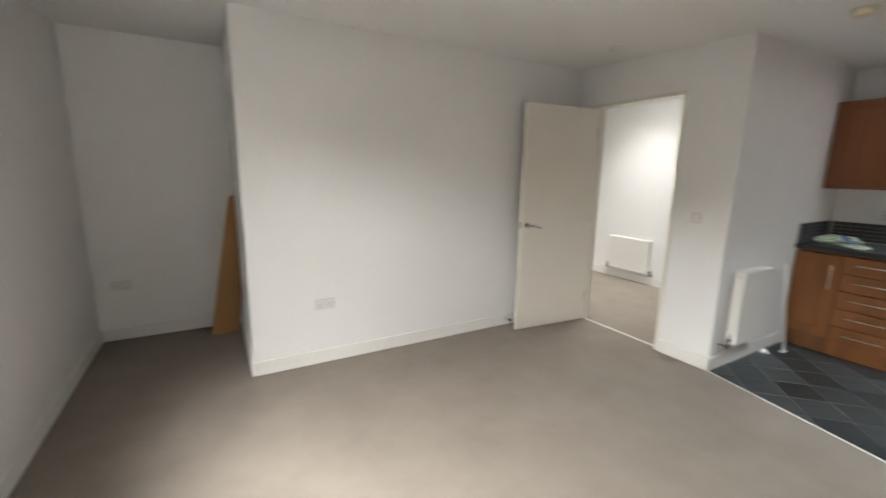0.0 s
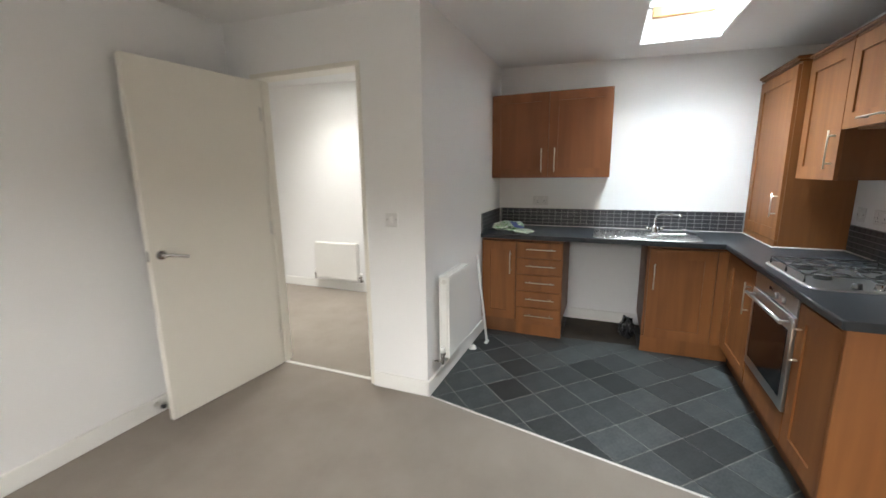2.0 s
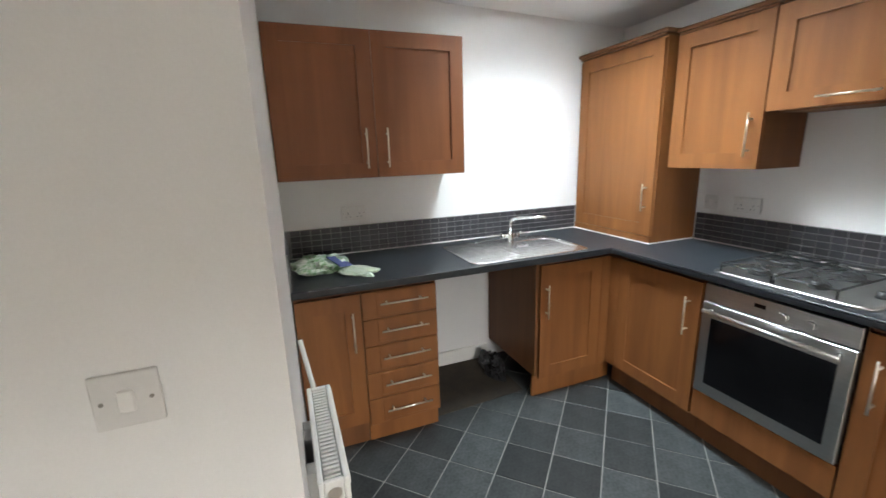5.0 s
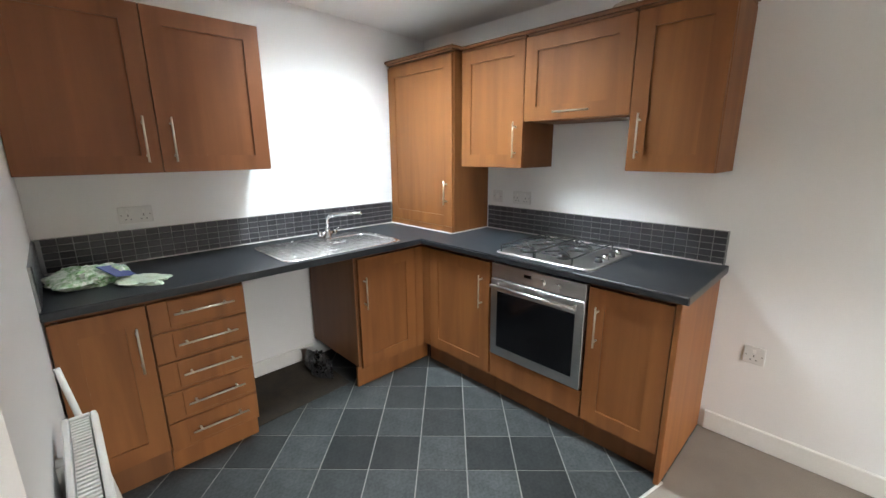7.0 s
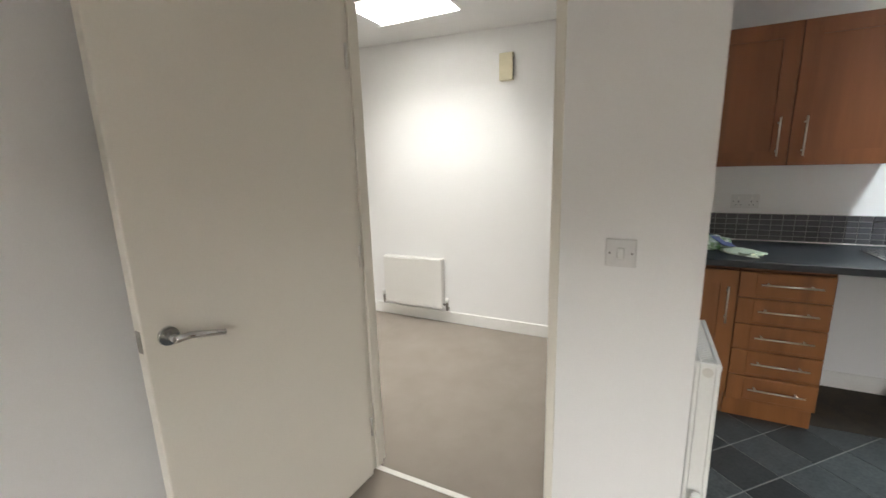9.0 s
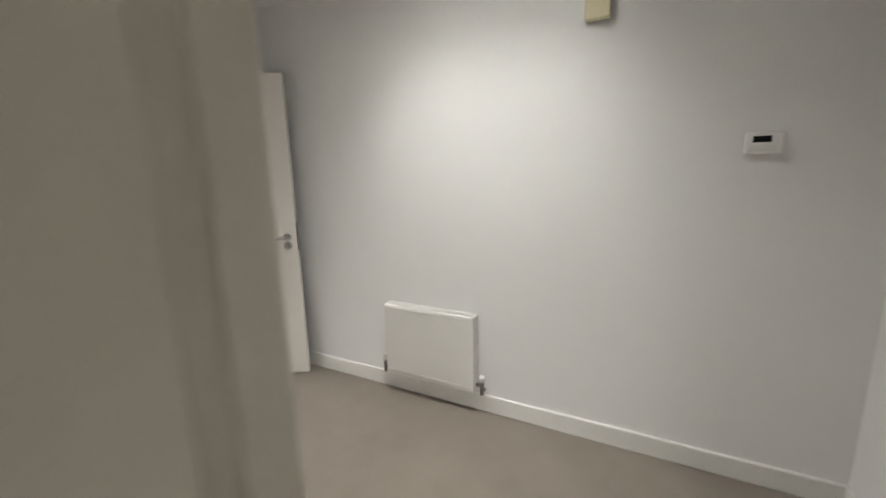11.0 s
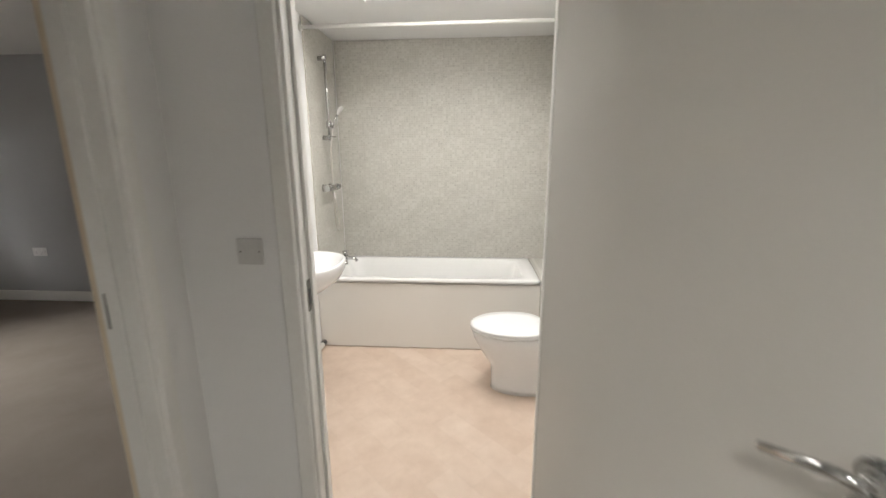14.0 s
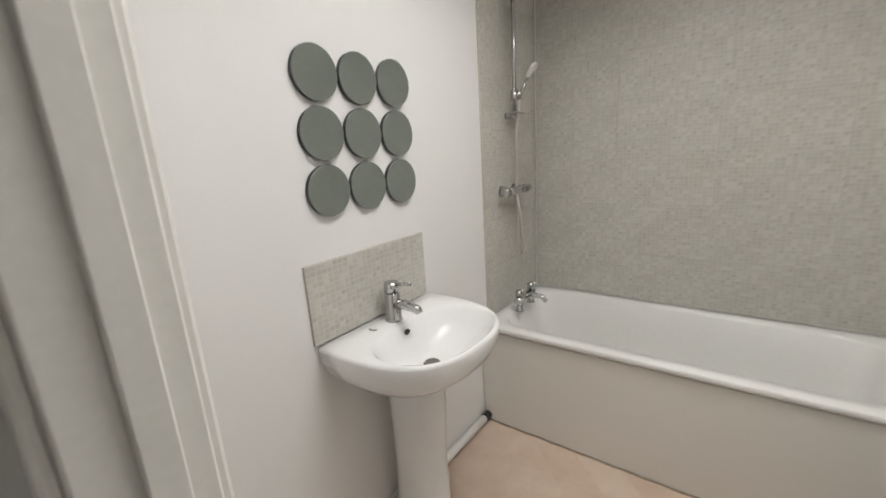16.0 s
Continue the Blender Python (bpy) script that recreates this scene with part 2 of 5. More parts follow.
M_RAD = mottled("radiator_enamel", (0.74, 0.73, 0.69), (0.79, 0.78, 0.75), 0.3, 3.0, 90.0, 0.02)
M_PLASTIC = mottled("white_plastic", (0.74, 0.73, 0.70), (0.78, 0.77, 0.745), 0.35, 6.0, 90.0, 0.02)
M_CREAMPL = mottled("yellowed_plastic", (0.62, 0.56, 0.37), (0.70, 0.64, 0.45), 0.4, 6.0, 90.0, 0.02)
M_DARKPL = mat("dark_plastic", (0.03, 0.03, 0.032), 0.4)
M_CERAMIC = mottled("white_ceramic", (0.80, 0.80, 0.795), (0.83, 0.83, 0.825), 0.10, 3.0, 50.0, 0.0)
M_ACRYL = mottled("white_acrylic", (0.78, 0.77, 0.75), (0.81, 0.805, 0.79), 0.18, 2.0, 50.0, 0.0)
M_PANEL = mottled("bath_panel_acrylic", (0.755, 0.73, 0.685), (0.77, 0.745, 0.70), 0.36, 1.0, 40.0, 0.0, amount=0.3)
M_MOSAIC = mosaic_material("grey_mosaic_tile")
M_VINYL = vinyl_material("beige_vinyl")
M_MIRROR = mottled("grey_green_mirror", (0.26, 0.29, 0.26), (0.30, 0.33, 0.30), 0.22, 4.0, 60.0, 0.02, metal=0.55)
M_GLASS = glass_material("window_glass")
M_PINE = mottled("varnished_pine", (0.48, 0.24, 0.09), (0.58, 0.32, 0.13), 0.4, 6.0, 60.0, 0.05, stretch=(1, 8, 1))
M_SEAL = mottled("white_sealant", (0.66, 0.64, 0.60), (0.76, 0.74, 0.70), 0.4, 30.0, 90.0, 0.2)
M_BEAD = mottled("grubby_sealant", (0.20, 0.16, 0.12), (0.42, 0.36, 0.29), 0.6, 25.0, 90.0, 0.2)
M_TGROUT = mottled("grey_tile_grout", (0.50, 0.475, 0.42), (0.56, 0.535, 0.475), 0.7, 20.0, 150.0, 0.1)
M_BAGG = mottled("green_plastic_bag", (0.24, 0.42, 0.19), (0.78, 0.83, 0.73), 0.3, 16.0, 60.0, 0.1, amount=2.6)
M_BAGP = mottled("pale_plastic_bag", (0.50, 0.62, 0.43), (0.72, 0.78, 0.66), 0.3, 9.0, 60.0, 0.1)
M_BAGB = mottled("blue_print", (0.04, 0.06, 0.20), (0.10, 0.13, 0.32), 0.3, 20.0, 60.0, 0.1)
M_BIN = mottled("black_bin_bag", (0.010, 0.010, 0.011), (0.02, 0.02, 0.022), 0.28, 12.0, 50.0, 0.2)
M_FLOOR_PATCH = mottled("dark_brown_floor", (0.018, 0.016, 0.013), (0.062, 0.046, 0.031), 0.9, 8.0, 150.0, 0.4)
M_CREAMWALL = mottled("cream_wall", (0.66, 0.56, 0.42), (0.71, 0.61, 0.47), 0.75, 1.3, 220.0, 0.05, spec=0.3, amount=0.7)
# darker than the other walls: the bedroom's dimness is put into the colour
M_BEDWALL = mottled("dimmed_wall_paint", (0.36, 0.36, 0.36), (0.40, 0.40, 0.40), 0.75, 1.5, 220.0, 0.05, spec=0.3)


# ---- mesh tools ----
def box(bm, x0, x1, y0, y1, z0, z1, bevel=0.0, seg=1):
    co = [(x, y, z) for z in (z0, z1) for x, y in ((x0, y0), (x1, y0), (x1, y1), (x0, y1))]
    v = [bm.verts.new(c) for c in co]
    fs = [bm.faces.new([v[i] for i in q]) for q in
          ((3, 2, 1, 0), (4, 5, 6, 7), (0, 1, 5, 4), (1, 2, 6, 5), (2, 3, 7, 6), (3, 0, 4, 7))]
    if bevel:
        es = list({e for f in fs for e in f.edges})
        bmesh.ops.bevel(bm, geom=es, offset=bevel, segments=seg, affect='EDGES', profile=0.5)


def loft(bm, loops, cap0=True, cap1=True, smooth=True):
    rings = [[bm.verts.new(p) for p in lp] for lp in loops]
    n = len(rings[0])
    for a, b in zip(rings, rings[1:]):
        for i in range(n):
            f = bm.faces.new((a[i], a[(i + 1) % n], b[(i + 1) % n], b[i]))
            f.smooth = smooth
    if cap0:
        bm.faces.new(rings[0][::-1])
    if cap1:
        bm.faces.new(rings[-1])


def tube(bm, pts, r, seg=12):
    """A round bar along a line of points; r is one radius or one for each point."""
    pts = [Vector(p) for p in pts]
    rs = r if isinstance(r, (list, tuple)) else [r] * len(pts)
    loops = []
    up = None
    for i, p in enumerate(pts):
        d = ((pts[min(i + 1, len(pts) - 1)] - pts[max(i - 1, 0)])).normalized()
        if up is None:
            up = d.orthogonal().normalized()
        up = (up - d * up.dot(d)).normalized()
        side = d.cross(up)
        loops.append([p + (up * math.cos(2 * math.pi * k / seg) + side * math.sin(2 * math.pi * k / seg)) * rs[i] for k in range(seg)])
    loft(bm, loops)


def ring(cx, cy, z, a, b, n=40, power=2.0):
    """A closed superellipse loop at height z."""
    out = []
    for k in range(n):
        t = 2 * math.pi * k / n
        c, s = math.cos(t), math.sin(t)
        out.append((cx + a * math.copysign(abs(c) ** (2 / power), c), cy + b * math.copysign(abs(s) ** (2 / power), s), z))
    return out


def part(name, bm, material, parent=None, label=""):
    """Links a bmesh as one mesh object, under a thing or a part."""
    bmesh.ops.recalc_face_normals(bm, faces=bm.faces)
    me = bpy.data.meshes.new(name)
    bm.to_mesh(me)
    bm.free()
    me.materials.append(material)
    ob = new(name, me)
    if parent is not None:
        ob.parent = parent
    if label:
        tagged(ob, label=label)
    return ob


def boxpart(name, dims, material, parent=None, bevel=0.0, label="", seg=1):
    bm = bmesh.new()
    box(bm, *dims, bevel=bevel, seg=seg)
    return part(name, bm, material, parent, label)


def thing(name, m, label, category, group=""):
    e = new(name)
    e.empty_display_size = 0.05
    e.matrix_world = m
    return tagged(e, label=label, category=category, group=group)


def grid_solid(us, vs, ws, keep, place):
    """One closed solid from the kept cells of a grid; place maps (u, v, w) to the world."""
    bm = bmesh.new()
    made = {}

    def vert(i, j, k):
        if (i, j, k) not in made:
            made[i, j, k] = bm.verts.new(place(us[i], vs[j], ws[k]))
        return made[i, j, k]
    nu, nv = len(us) - 1, len(vs) - 1
    on = [[keep((us[i] + us[i + 1]) / 2, (vs[j] + vs[j + 1]) / 2) for j in range(nv)] for i in range(nu)]
    for i in range(nu):
        for j in range(nv):
            if not on[i][j]:
                continue
            for k in (0, 1):
                bm.faces.new([vert(i, j, k), vert(i + 1, j, k), vert(i + 1, j + 1, k), vert(i, j + 1, k)])
            for di, dj, p, q in ((-1, 0, (i, j), (i, j + 1)), (1, 0, (i + 1, j), (i + 1, j + 1)), (0, -1, (i, j), (i + 1, j)), (0, 1, (i, j + 1), (i + 1, j + 1))):
                a, b = i + di, j + dj
                if not (0 <= a < nu and 0 <= b < nv and on[a][b]):
                    bm.faces.new([vert(*p, 0), vert(*q, 0), vert(*q, 1), vert(*p, 1)])
    return bm


def wall(name, x0, x1, y0, y1, z0=0.0, z1=2.58, holes=(), material=None, label="painted plaster wall"):
    """A wall along its longer side; holes: (from, to, bottom, top) along it."""
    along_x = (x1 - x0) > (y1 - y0)
    a0, a1 = (x0, x1) if along_x else (y0, y1)
    us = sorted({a0, a1, *(h for hole in holes for h in hole[:2])})
    vs = sorted({z0, z1, *(h for hole in holes for h in hole[2:])})

    def keep(u, v):
        return not any(h[0] < u < h[1] and h[2] < v < h[3] for h in holes)
    if along_x:
        bm = grid_solid(us, vs, (y0, y1), keep, lambda u, v, w: (u, w, v))
    else:
        bm = grid_solid(us, vs, (x0, x1), keep, lambda u, v, w: (w, u, v))
    return tagged(part(name, bm, material or M_WALL), label=label, category="wall", kind="structure")


# ---- structure ----
def ceiling_height(y):
    """The ceiling rises gently to the north; the bathroom's is level."""
    return 2.33 + 0.0307 * y if y < 5.38 else 2.37


wall("wall_living_north", -0.014, 2.99, 3.04, 3.14, label="white painted plaster living room wall with a socket")
wall("wall_recess_east", -0.014, 0.086, 3.14, 4.24, label="white painted plaster return wall of the recess")
wall("wall_recess_north", -1.08, 3.055, 4.24, 4.34, label="white painted plaster back wall of the recess")
wall("wall_west", -1.18, -1.08, -0.96, 7.90, holes=[(-0.20, 1.70, 0.80, 2.10), (5.05, 6.25, 0.90, 2.10)],
     label="white painted plaster outside wall with windows")
wall("wall_south", -1.08, 4.89, -0.96, -0.86, label="white painted plaster wall behind the hob")
wall("wall_kitchen_east", 4.79, 4.89, -0.86, 1.568, label="white painted plaster wall behind the sink")
wall("wall_kitchen_north", 3.115, 4.97, 1.568, 1.668, label="white painted plaster wall with the kitchen radiator")
wall("wall_hall_west", 2.99, 3.115, 1.568, 3.50, holes=[(1.968, 2.835, 0.0, 2.085)], label="white painted plaster wall with the living room doorway")
wall("wall_hall_west_bedroom", 3.055, 3.17, 3.50, 5.33, holes=[(4.325, 5.16, 0.0, 2.085)], label="white painted plaster wall with the bedroom doorway")
wall("wall_hall_east", 4.845, 4.97, 1.668, 5.43, label="white painted plaster hall wall with a radiator")
wall("wall_hall_north", 2.86, 4.845, 5.33, 5.43, holes=[(3.545, 4.397, 0.0, 2.070)], label="white painted plaster wall with the bathroom doorway")
wall("wall_bathroom_east", 4.79, 4.97, 5.43, 7.64, label="white painted plaster bathroom wall beside the toilet")
wall("wall_bathroom_west", 2.86, 2.96, 5.43, 7.64, label="white painted plaster bathroom wall behind the basin")
wall("wall_bathroom_north", 2.86, 4.97, 7.64, 7.74, label="plaster bathroom wall behind the bath")
wall("wall_bedroom_nib", 2.872, 3.054, 5.285, 5.329, material=M_CREAMWALL, label="cream-coloured wall end beside the bedroom doorway")
wall("wall_bedroom_north", -1.08, 2.86, 7.80, 7.90, material=M_BEDWALL, label="painted plaster bedroom wall, greyed for the dim room")

# ceiling with three skylight openings
SKY = [(3.52, 4.38, -0.10, 0.41), (3.86, 4.42, 2.90, 3.56), (3.45, 4.44, 5.77, 6.83)]
bm = bmesh.new()
xs = sorted({-1.18, 4.97, *(s[0] for s in SKY), *(s[1] for s in SKY)})
ys = sorted({-0.96, 5.38, 7.90, *(s[2] for s in SKY), *(s[3] for s in SKY)})
for xa, xb in zip(xs, xs[1:]):
    for ya, yb in zip(ys, ys[1:]):
        if not any(s[0] <= xa and xb <= s[1] and s[2] <= ya and yb <= s[3] for s in SKY):
            h0, h1 = ceiling_height(ya + 1e-4), ceiling_height(yb - 1e-4)
            for up in (0.0, 0.15):
                v = [bm.verts.new(c) for c in ((xa, ya, h0 + up), (xa, yb, h1 + up), (xb, yb, h1 + up), (xb, ya, h0 + up))]
                bm.faces.new(v)
bmesh.ops.remove_doubles(bm, verts=bm.verts, dist=1e-4)
tagged(part("ceiling", bm, M_CEIL), label="flat white painted plaster ceiling with skylight openings", category="ceiling", kind="structure")

# skylights: plastered shaft, timber sash and pane
for i, (xa, xb, ya, yb) in enumerate(SKY):
    w = thing("window_%d" % (i + 3), pose((xa + xb) / 2, (ya + yb) / 2, ceiling_height((ya + yb) / 2) + 0.012), "bright skylight in a white plastered shaft", "skylight")
    tagged(w, kind="structure")
    hx, hy = (xb - xa) / 2, (yb - ya) / 2
    bm = bmesh.new()
    box(bm, -hx - 0.03, -hx, -hy - 0.03, hy + 0.03, -0.008, 0.30)
    box(bm, hx, hx + 0.03, -hy - 0.03, hy + 0.03, -0.008, 0.30)
    box(bm, -hx, hx, -hy - 0.03, -hy, 0.001, 0.30)
    box(bm, -hx, hx, hy, hy + 0.03, 0.001, 0.30)
    part("shaft", bm, M_CEIL, w)
    bm = bmesh.new()
    fr = 0.045
    box(bm, -hx + 0.002, -hx + fr, -hy + 0.002, hy - 0.002, 0.225, 0.295, 0.004)
    box(bm, hx - fr, hx - 0.002, -hy + 0.002, hy - 0.002, 0.225, 0.295, 0.004)
    box(bm, -hx + fr, hx - fr, -hy + 0.002, -hy + fr, 0.225, 0.295, 0.004)
    box(bm, -hx + fr, hx - fr, hy - fr, hy - 0.002, 0.225, 0.295, 0.004)
    part("window_frame", bm, M_TRIM, w)
    if i == 0:
        boxpart("sash_rail", (hx - 0.05, hx - 0.002, -hy + 0.05, hy - 0.07, 0.155, 0.2245), M_PINE, w, 0.004, "varnished pine sash rail")
    pane = boxpart("pane", (-hx + fr - 0.005, hx - fr + 0.005, -hy + fr - 0.005, hy - fr + 0.005, 0.255, 0.261), M_GLASS, w)
    pane.visible_shadow = False
    bm = bmesh.new()
    tube(bm, [(0, hy - fr, 0.24), (0, hy - fr - 0.03, 0.225)], 0.012)
    part("catch", bm, M_SATIN, w)

# side windows in the outside wall
for i, (ya, yb, za, zb) in enumerate(((-0.20, 1.70, 0.80, 2.10), (5.05, 6.25, 0.90, 2.10))):
    w = thing("window_%d" % (i + 1), pose(-1.13, (ya + yb) / 2, za), "white framed casement window in the outside wall", "window")
    tagged(w, kind="structure")
    hy, h = (yb - ya) / 2, zb - za
    bm = bmesh.new()
    box(bm, -0.035, 0.035, -hy + 0.002, -hy + 0.06, 0.002, h - 0.002, 0.004)
    box(bm, -0.035, 0.035, hy - 0.06, hy - 0.002, 0.002, h - 0.002, 0.004)
    box(bm, -0.035, 0.035, -hy + 0.06, hy - 0.06, 0.002, 0.06, 0.004)
    box(bm, -0.035, 0.035, -hy + 0.06, hy - 0.06, h - 0.06, h - 0.002, 0.004)
    box(bm, -0.035, 0.035, -0.035, 0.035, 0.06, h - 0.06, 0.004)
    box(bm, -0.035, 0.035, -hy + 0.06, -0.035, h * 0.62, h * 0.62 + 0.06, 0.004)
    box(bm, -0.035, 0.035, 0.035, hy - 0.06, h * 0.62, h * 0.62 + 0.06, 0.004)
    part("window_frame", bm, M_TRIM, w)
    for s in (-1, 1):
        for b, t in ((0.055, h * 0.62 + 0.004), (h * 0.62 + 0.056, h - 0.055)):
            y0, y1 = sorted((s * 0.032, s * (hy - 0.056)))
            pane = boxpart("pane", (-0.004, 0.004, y0, y1, b, t), M_GLASS, w)
            pane.visible_shadow = False
    boxpart("window_sill", (0.036, 0.20, -hy - 0.04, hy + 0.04, 0.003, 0.028), M_TRIM, w, 0.006)

# outside ground under the windows
boxpart("ground", (-400, 400, -400, 400, -3.2, -3.0), mottled("grey_paving", (0.18, 0.18, 0.17), (0.26, 0.26, 0.25), 0.9, 0.6, 20.0, 0.2))
tagged(bpy.data.objects["ground"], label="grey paved ground outside the building", category="ground", kind="structure")

# floors
bm = bmesh.new()


def slab(bm, pts, z0, z1):
    a = [bm.verts.new((x, y, z0)) for x, y in pts]
    b = [bm.verts.new((x, y, z1)) for x, y in pts]
    bm.faces.new(a[::-1])
    bm.faces.new(b)
    for i in range(len(pts)):
        j = (i + 1) % len(pts)
        bm.faces.new((a[i], a[j], b[j], b[i]))


slab(bm, [(-1.18, -0.96), (2.59, -0.96), (2.59, -0.30), (2.99, 1.568), (2.99, 3.14), (-1.18, 3.14)], -0.1, 0.0)
slab(bm, [(-1.18, 3.14), (2.99, 3.14), (2.99, 7.90), (-1.18, 7.90)], -0.1, 0.0)
slab(bm, [(2.99, 1.568), (4.97, 1.568), (4.97, 5.385), (2.99, 5.385)], -0.1, 0.0)
tagged(part("floor", bm, M_CARPET), label="worn beige-grey cut pile carpet", category="carpet", kind="structure")
bm = bmesh.new()
slab(bm, [(2.99, 5.385), (4.97, 5.385), (4.97, 7.74), (2.99, 7.74)], -0.1, 0.001)
slab(bm, [(2.84, 5.385), (2.99, 5.385), (2.99, 7.74), (2.84, 7.74)], 0.0, 0.001)
tagged(part("floor_bathroom", bm, M_VINYL), label="beige stone-effect vinyl bathroom floor", category="vinyl floor", kind="structure")
bm = bmesh.new()
slab(bm, [(2.59, -0.96), (4.89, -0.96), (4.89, 1.568), (2.99, 1.568), (2.59, -0.30)], -0.1, -0.002)
floor_kitchen = tagged(part("floor_kitchen", bm, M_GROUT), label="dark slate-effect kitchen floor tiles laid diagonally with pale joints",
                       category="tile floor", kind="structure")

# threshold strips
bm = bmesh.new()
e0, e1 = Vector((2.99, 1.56, 0)), Vector((2.593, -0.29, 0))
tube(bm, [e0 + Vector((0, 0, -0.002)), e1 + Vector((0, 0, -0.002))], 0.007, 8)
tagged(part("trim_kitchen_threshold", bm, M_SEAL), label="thin pale threshold strip between carpet and tiles", category="threshold strip", kind="structure")
boxpart("trim_living_threshold", (3.032, 3.058, 2.0, 2.803, 0.0005, 0.006), M_SEAL, None, 0.002)
tagged(bpy.data.objects["trim_living_threshold"], label="pale metal carpet strip in the doorway", category="threshold strip", kind="structure")
boxpart("trim_bedroom_threshold", (3.138, 3.165, 4.358, 5.127, 0.0005, 0.006), M_SATIN, None, 0.002)
tagged(bpy.data.objects["trim_bedroom_threshold"], label="metal carpet strip in the bedroom doorway", category="threshold strip", kind="structure")
boxpart("trim_bathroom_threshold", (3.577, 4.365, 5.372, 5.398, 0.002, 0.006), M_SATIN, None, 0.002)
tagged(bpy.data.objects["trim_bathroom_threshold"], label="slim metal strip between carpet and vinyl", category="threshold strip", kind="structure")


# skirting boards, each along one wall face
def skirting(name, x0, x1, y0, y1, h=0.105):
    bm = bmesh.new()
    box(bm, x0, x1, y0, y1, 0.0005, h, 0.004)
    tagged(part("baseboard_" + name, bm, M_TRIM), label="white gloss painted skirting board", category="skirting board", kind="structure")


T = 0.016
skirting("living_north", 0.002, 2.99, 3.04 - T, 3.04)
skirting("living_north_return", -0.014 - T, -0.014, 3.04 - T, 4.24 - T)
skirting("recess_north", -1.08, -0.014, 4.24 - T, 4.24)
skirting("living_west", -1.08, -1.08 + T, -0.84, 4.24 - T)
skirting("living_south", -1.08, 2.575, -0.86, -0.86 + T)
skirting("pier", 2.99 - T, 2.99, 1.553, 1.966)
skirting("kitchen_north", 2.99 - T, 4.24, 1.568 - T, 1.568)
skirting("kitchen_gap", 4.79 - T, 4.79, 0.27, 0.87)
skirting("hall_east", 4.845 - T, 4.845, 1.668, 5.33)
skirting("hall_north", 3.17 + T, 3.503, 5.33 - T, 5.33)
skirting("hall_north_short", 4.439, 4.845 - T, 5.33 - T, 5.33)
skirting("hall_west", 3.115, 3.115 + T, 2.876, 3.50)
skirting("hall_west_bedroom", 3.17, 3.17 + T, 3.50, 4.284)
skirting("hall_west_short", 3.17, 3.17 + T, 5.202, 5.33 - T)
skirting("hall_south", 3.115, 4.845 - T, 1.668, 1.668 + T)
skirting("bathroom_west", 2.96, 2.96 + T, 5.43, 6.34)
skirting("bathroom_east", 4.79 - T, 4.79, 5.43, 6.945)
skirting("bedroom_north", -1.08, 2.86 - T, 7.80 - T, 7.80)
skirting("bedroom_nib", 2.872 - T, 3.054, 5.285 - T, 5.285)
skirting("bedroom_east", 2.86 - T, 2.86, 5.43, 7.80 - T)


# door linings and architraves
def door_frame(name, m, w, h, depth, arch_front, arch_back, material):
    """Local: x across the opening, y through the wall; front at y=0."""
    d = thing(name, m, "painted wooden door lining with stops", "door frame")
    tagged(d, kind="structure")
    t = 0.03
    boxpart("jamb", (0.0005, t, -0.004, depth + 0.004, 0.001, h - t), material, d, 0.003)
    boxpart("jamb", (w - t, w - 0.0005, -0.004, depth + 0.004, 0.001, h - t), material, d, 0.003)
    boxpart("head", (0.0005, w - 0.0005, -0.004, depth + 0.004, h - t, h - 0.0005), material, d, 0.003)
    for x0, x1 in ((t, t + 0.012), (w - t - 0.012, w - t)):
        boxpart("door_stop", (x0, x1, depth * 0.42, depth * 0.75, 0.001, h - t), material, d, 0.002)
    for on, y0, y1 in ((arch_front, -0.018, -0.0005), (arch_back, depth + 0.0005, depth + 0.018)):
        if on:
            aw = 0.058
            boxpart("architrave", (-aw + 0.018, 0.018, y0, y1, 0.001, h + aw - 0.018), material, d, 0.005)
            boxpart("architrave", (w - 0.018, w + aw - 0.018, y0, y1, 0.001, h + aw - 0.018), material, d, 0.005)
            boxpart("architrave", (0.018, w - 0.018, y0, y1, h - 0.018, h + aw - 0.018), material, d, 0.005)
    return d


# local y points from the front face into the wall
door_frame("door_1", pose(2.99, 2.835, 0, 0, 0, -90), 0.867, 2.085, 0.125, False, True, M_DOOR)
door_frame("door_2", pose(3.545, 5.33, 0, 0, 0, 0), 0.852, 2.070, 0.10, True, True, M_TRIM)
door_frame("door_3", pose(3.17, 4.325, 0, 0, 0, 90), 0.835, 2.085, 0.115, True, False, M_TRIM)


# ---- doors ----
def lever(parent, x, z, y, side, along):
    """A lever handle on a round rose at (x, y, z); side: the way out of the face, along: the way the lever points."""
    bm = bmesh.new()
    tube(bm, [(x, y, z), (x, y + side * 0.009, z)], [0.026, 0.025], 24)
    tube(bm, [(x, y + side * 0.009, z), (x, y + side * 0.045, z)], 0.010, 14)
    tube(bm, [(x - along * 0.006, y + side * 0.048, z), (x + along * 0.03, y + side * 0.050, z), (x + along * 0.125, y + side * 0.047, z - 0.026)],
         [0.011, 0.010, 0.0085], 14)
    return part("door_handle", bm, M_CHROME, parent, "satin metal lever handle on a round rose")


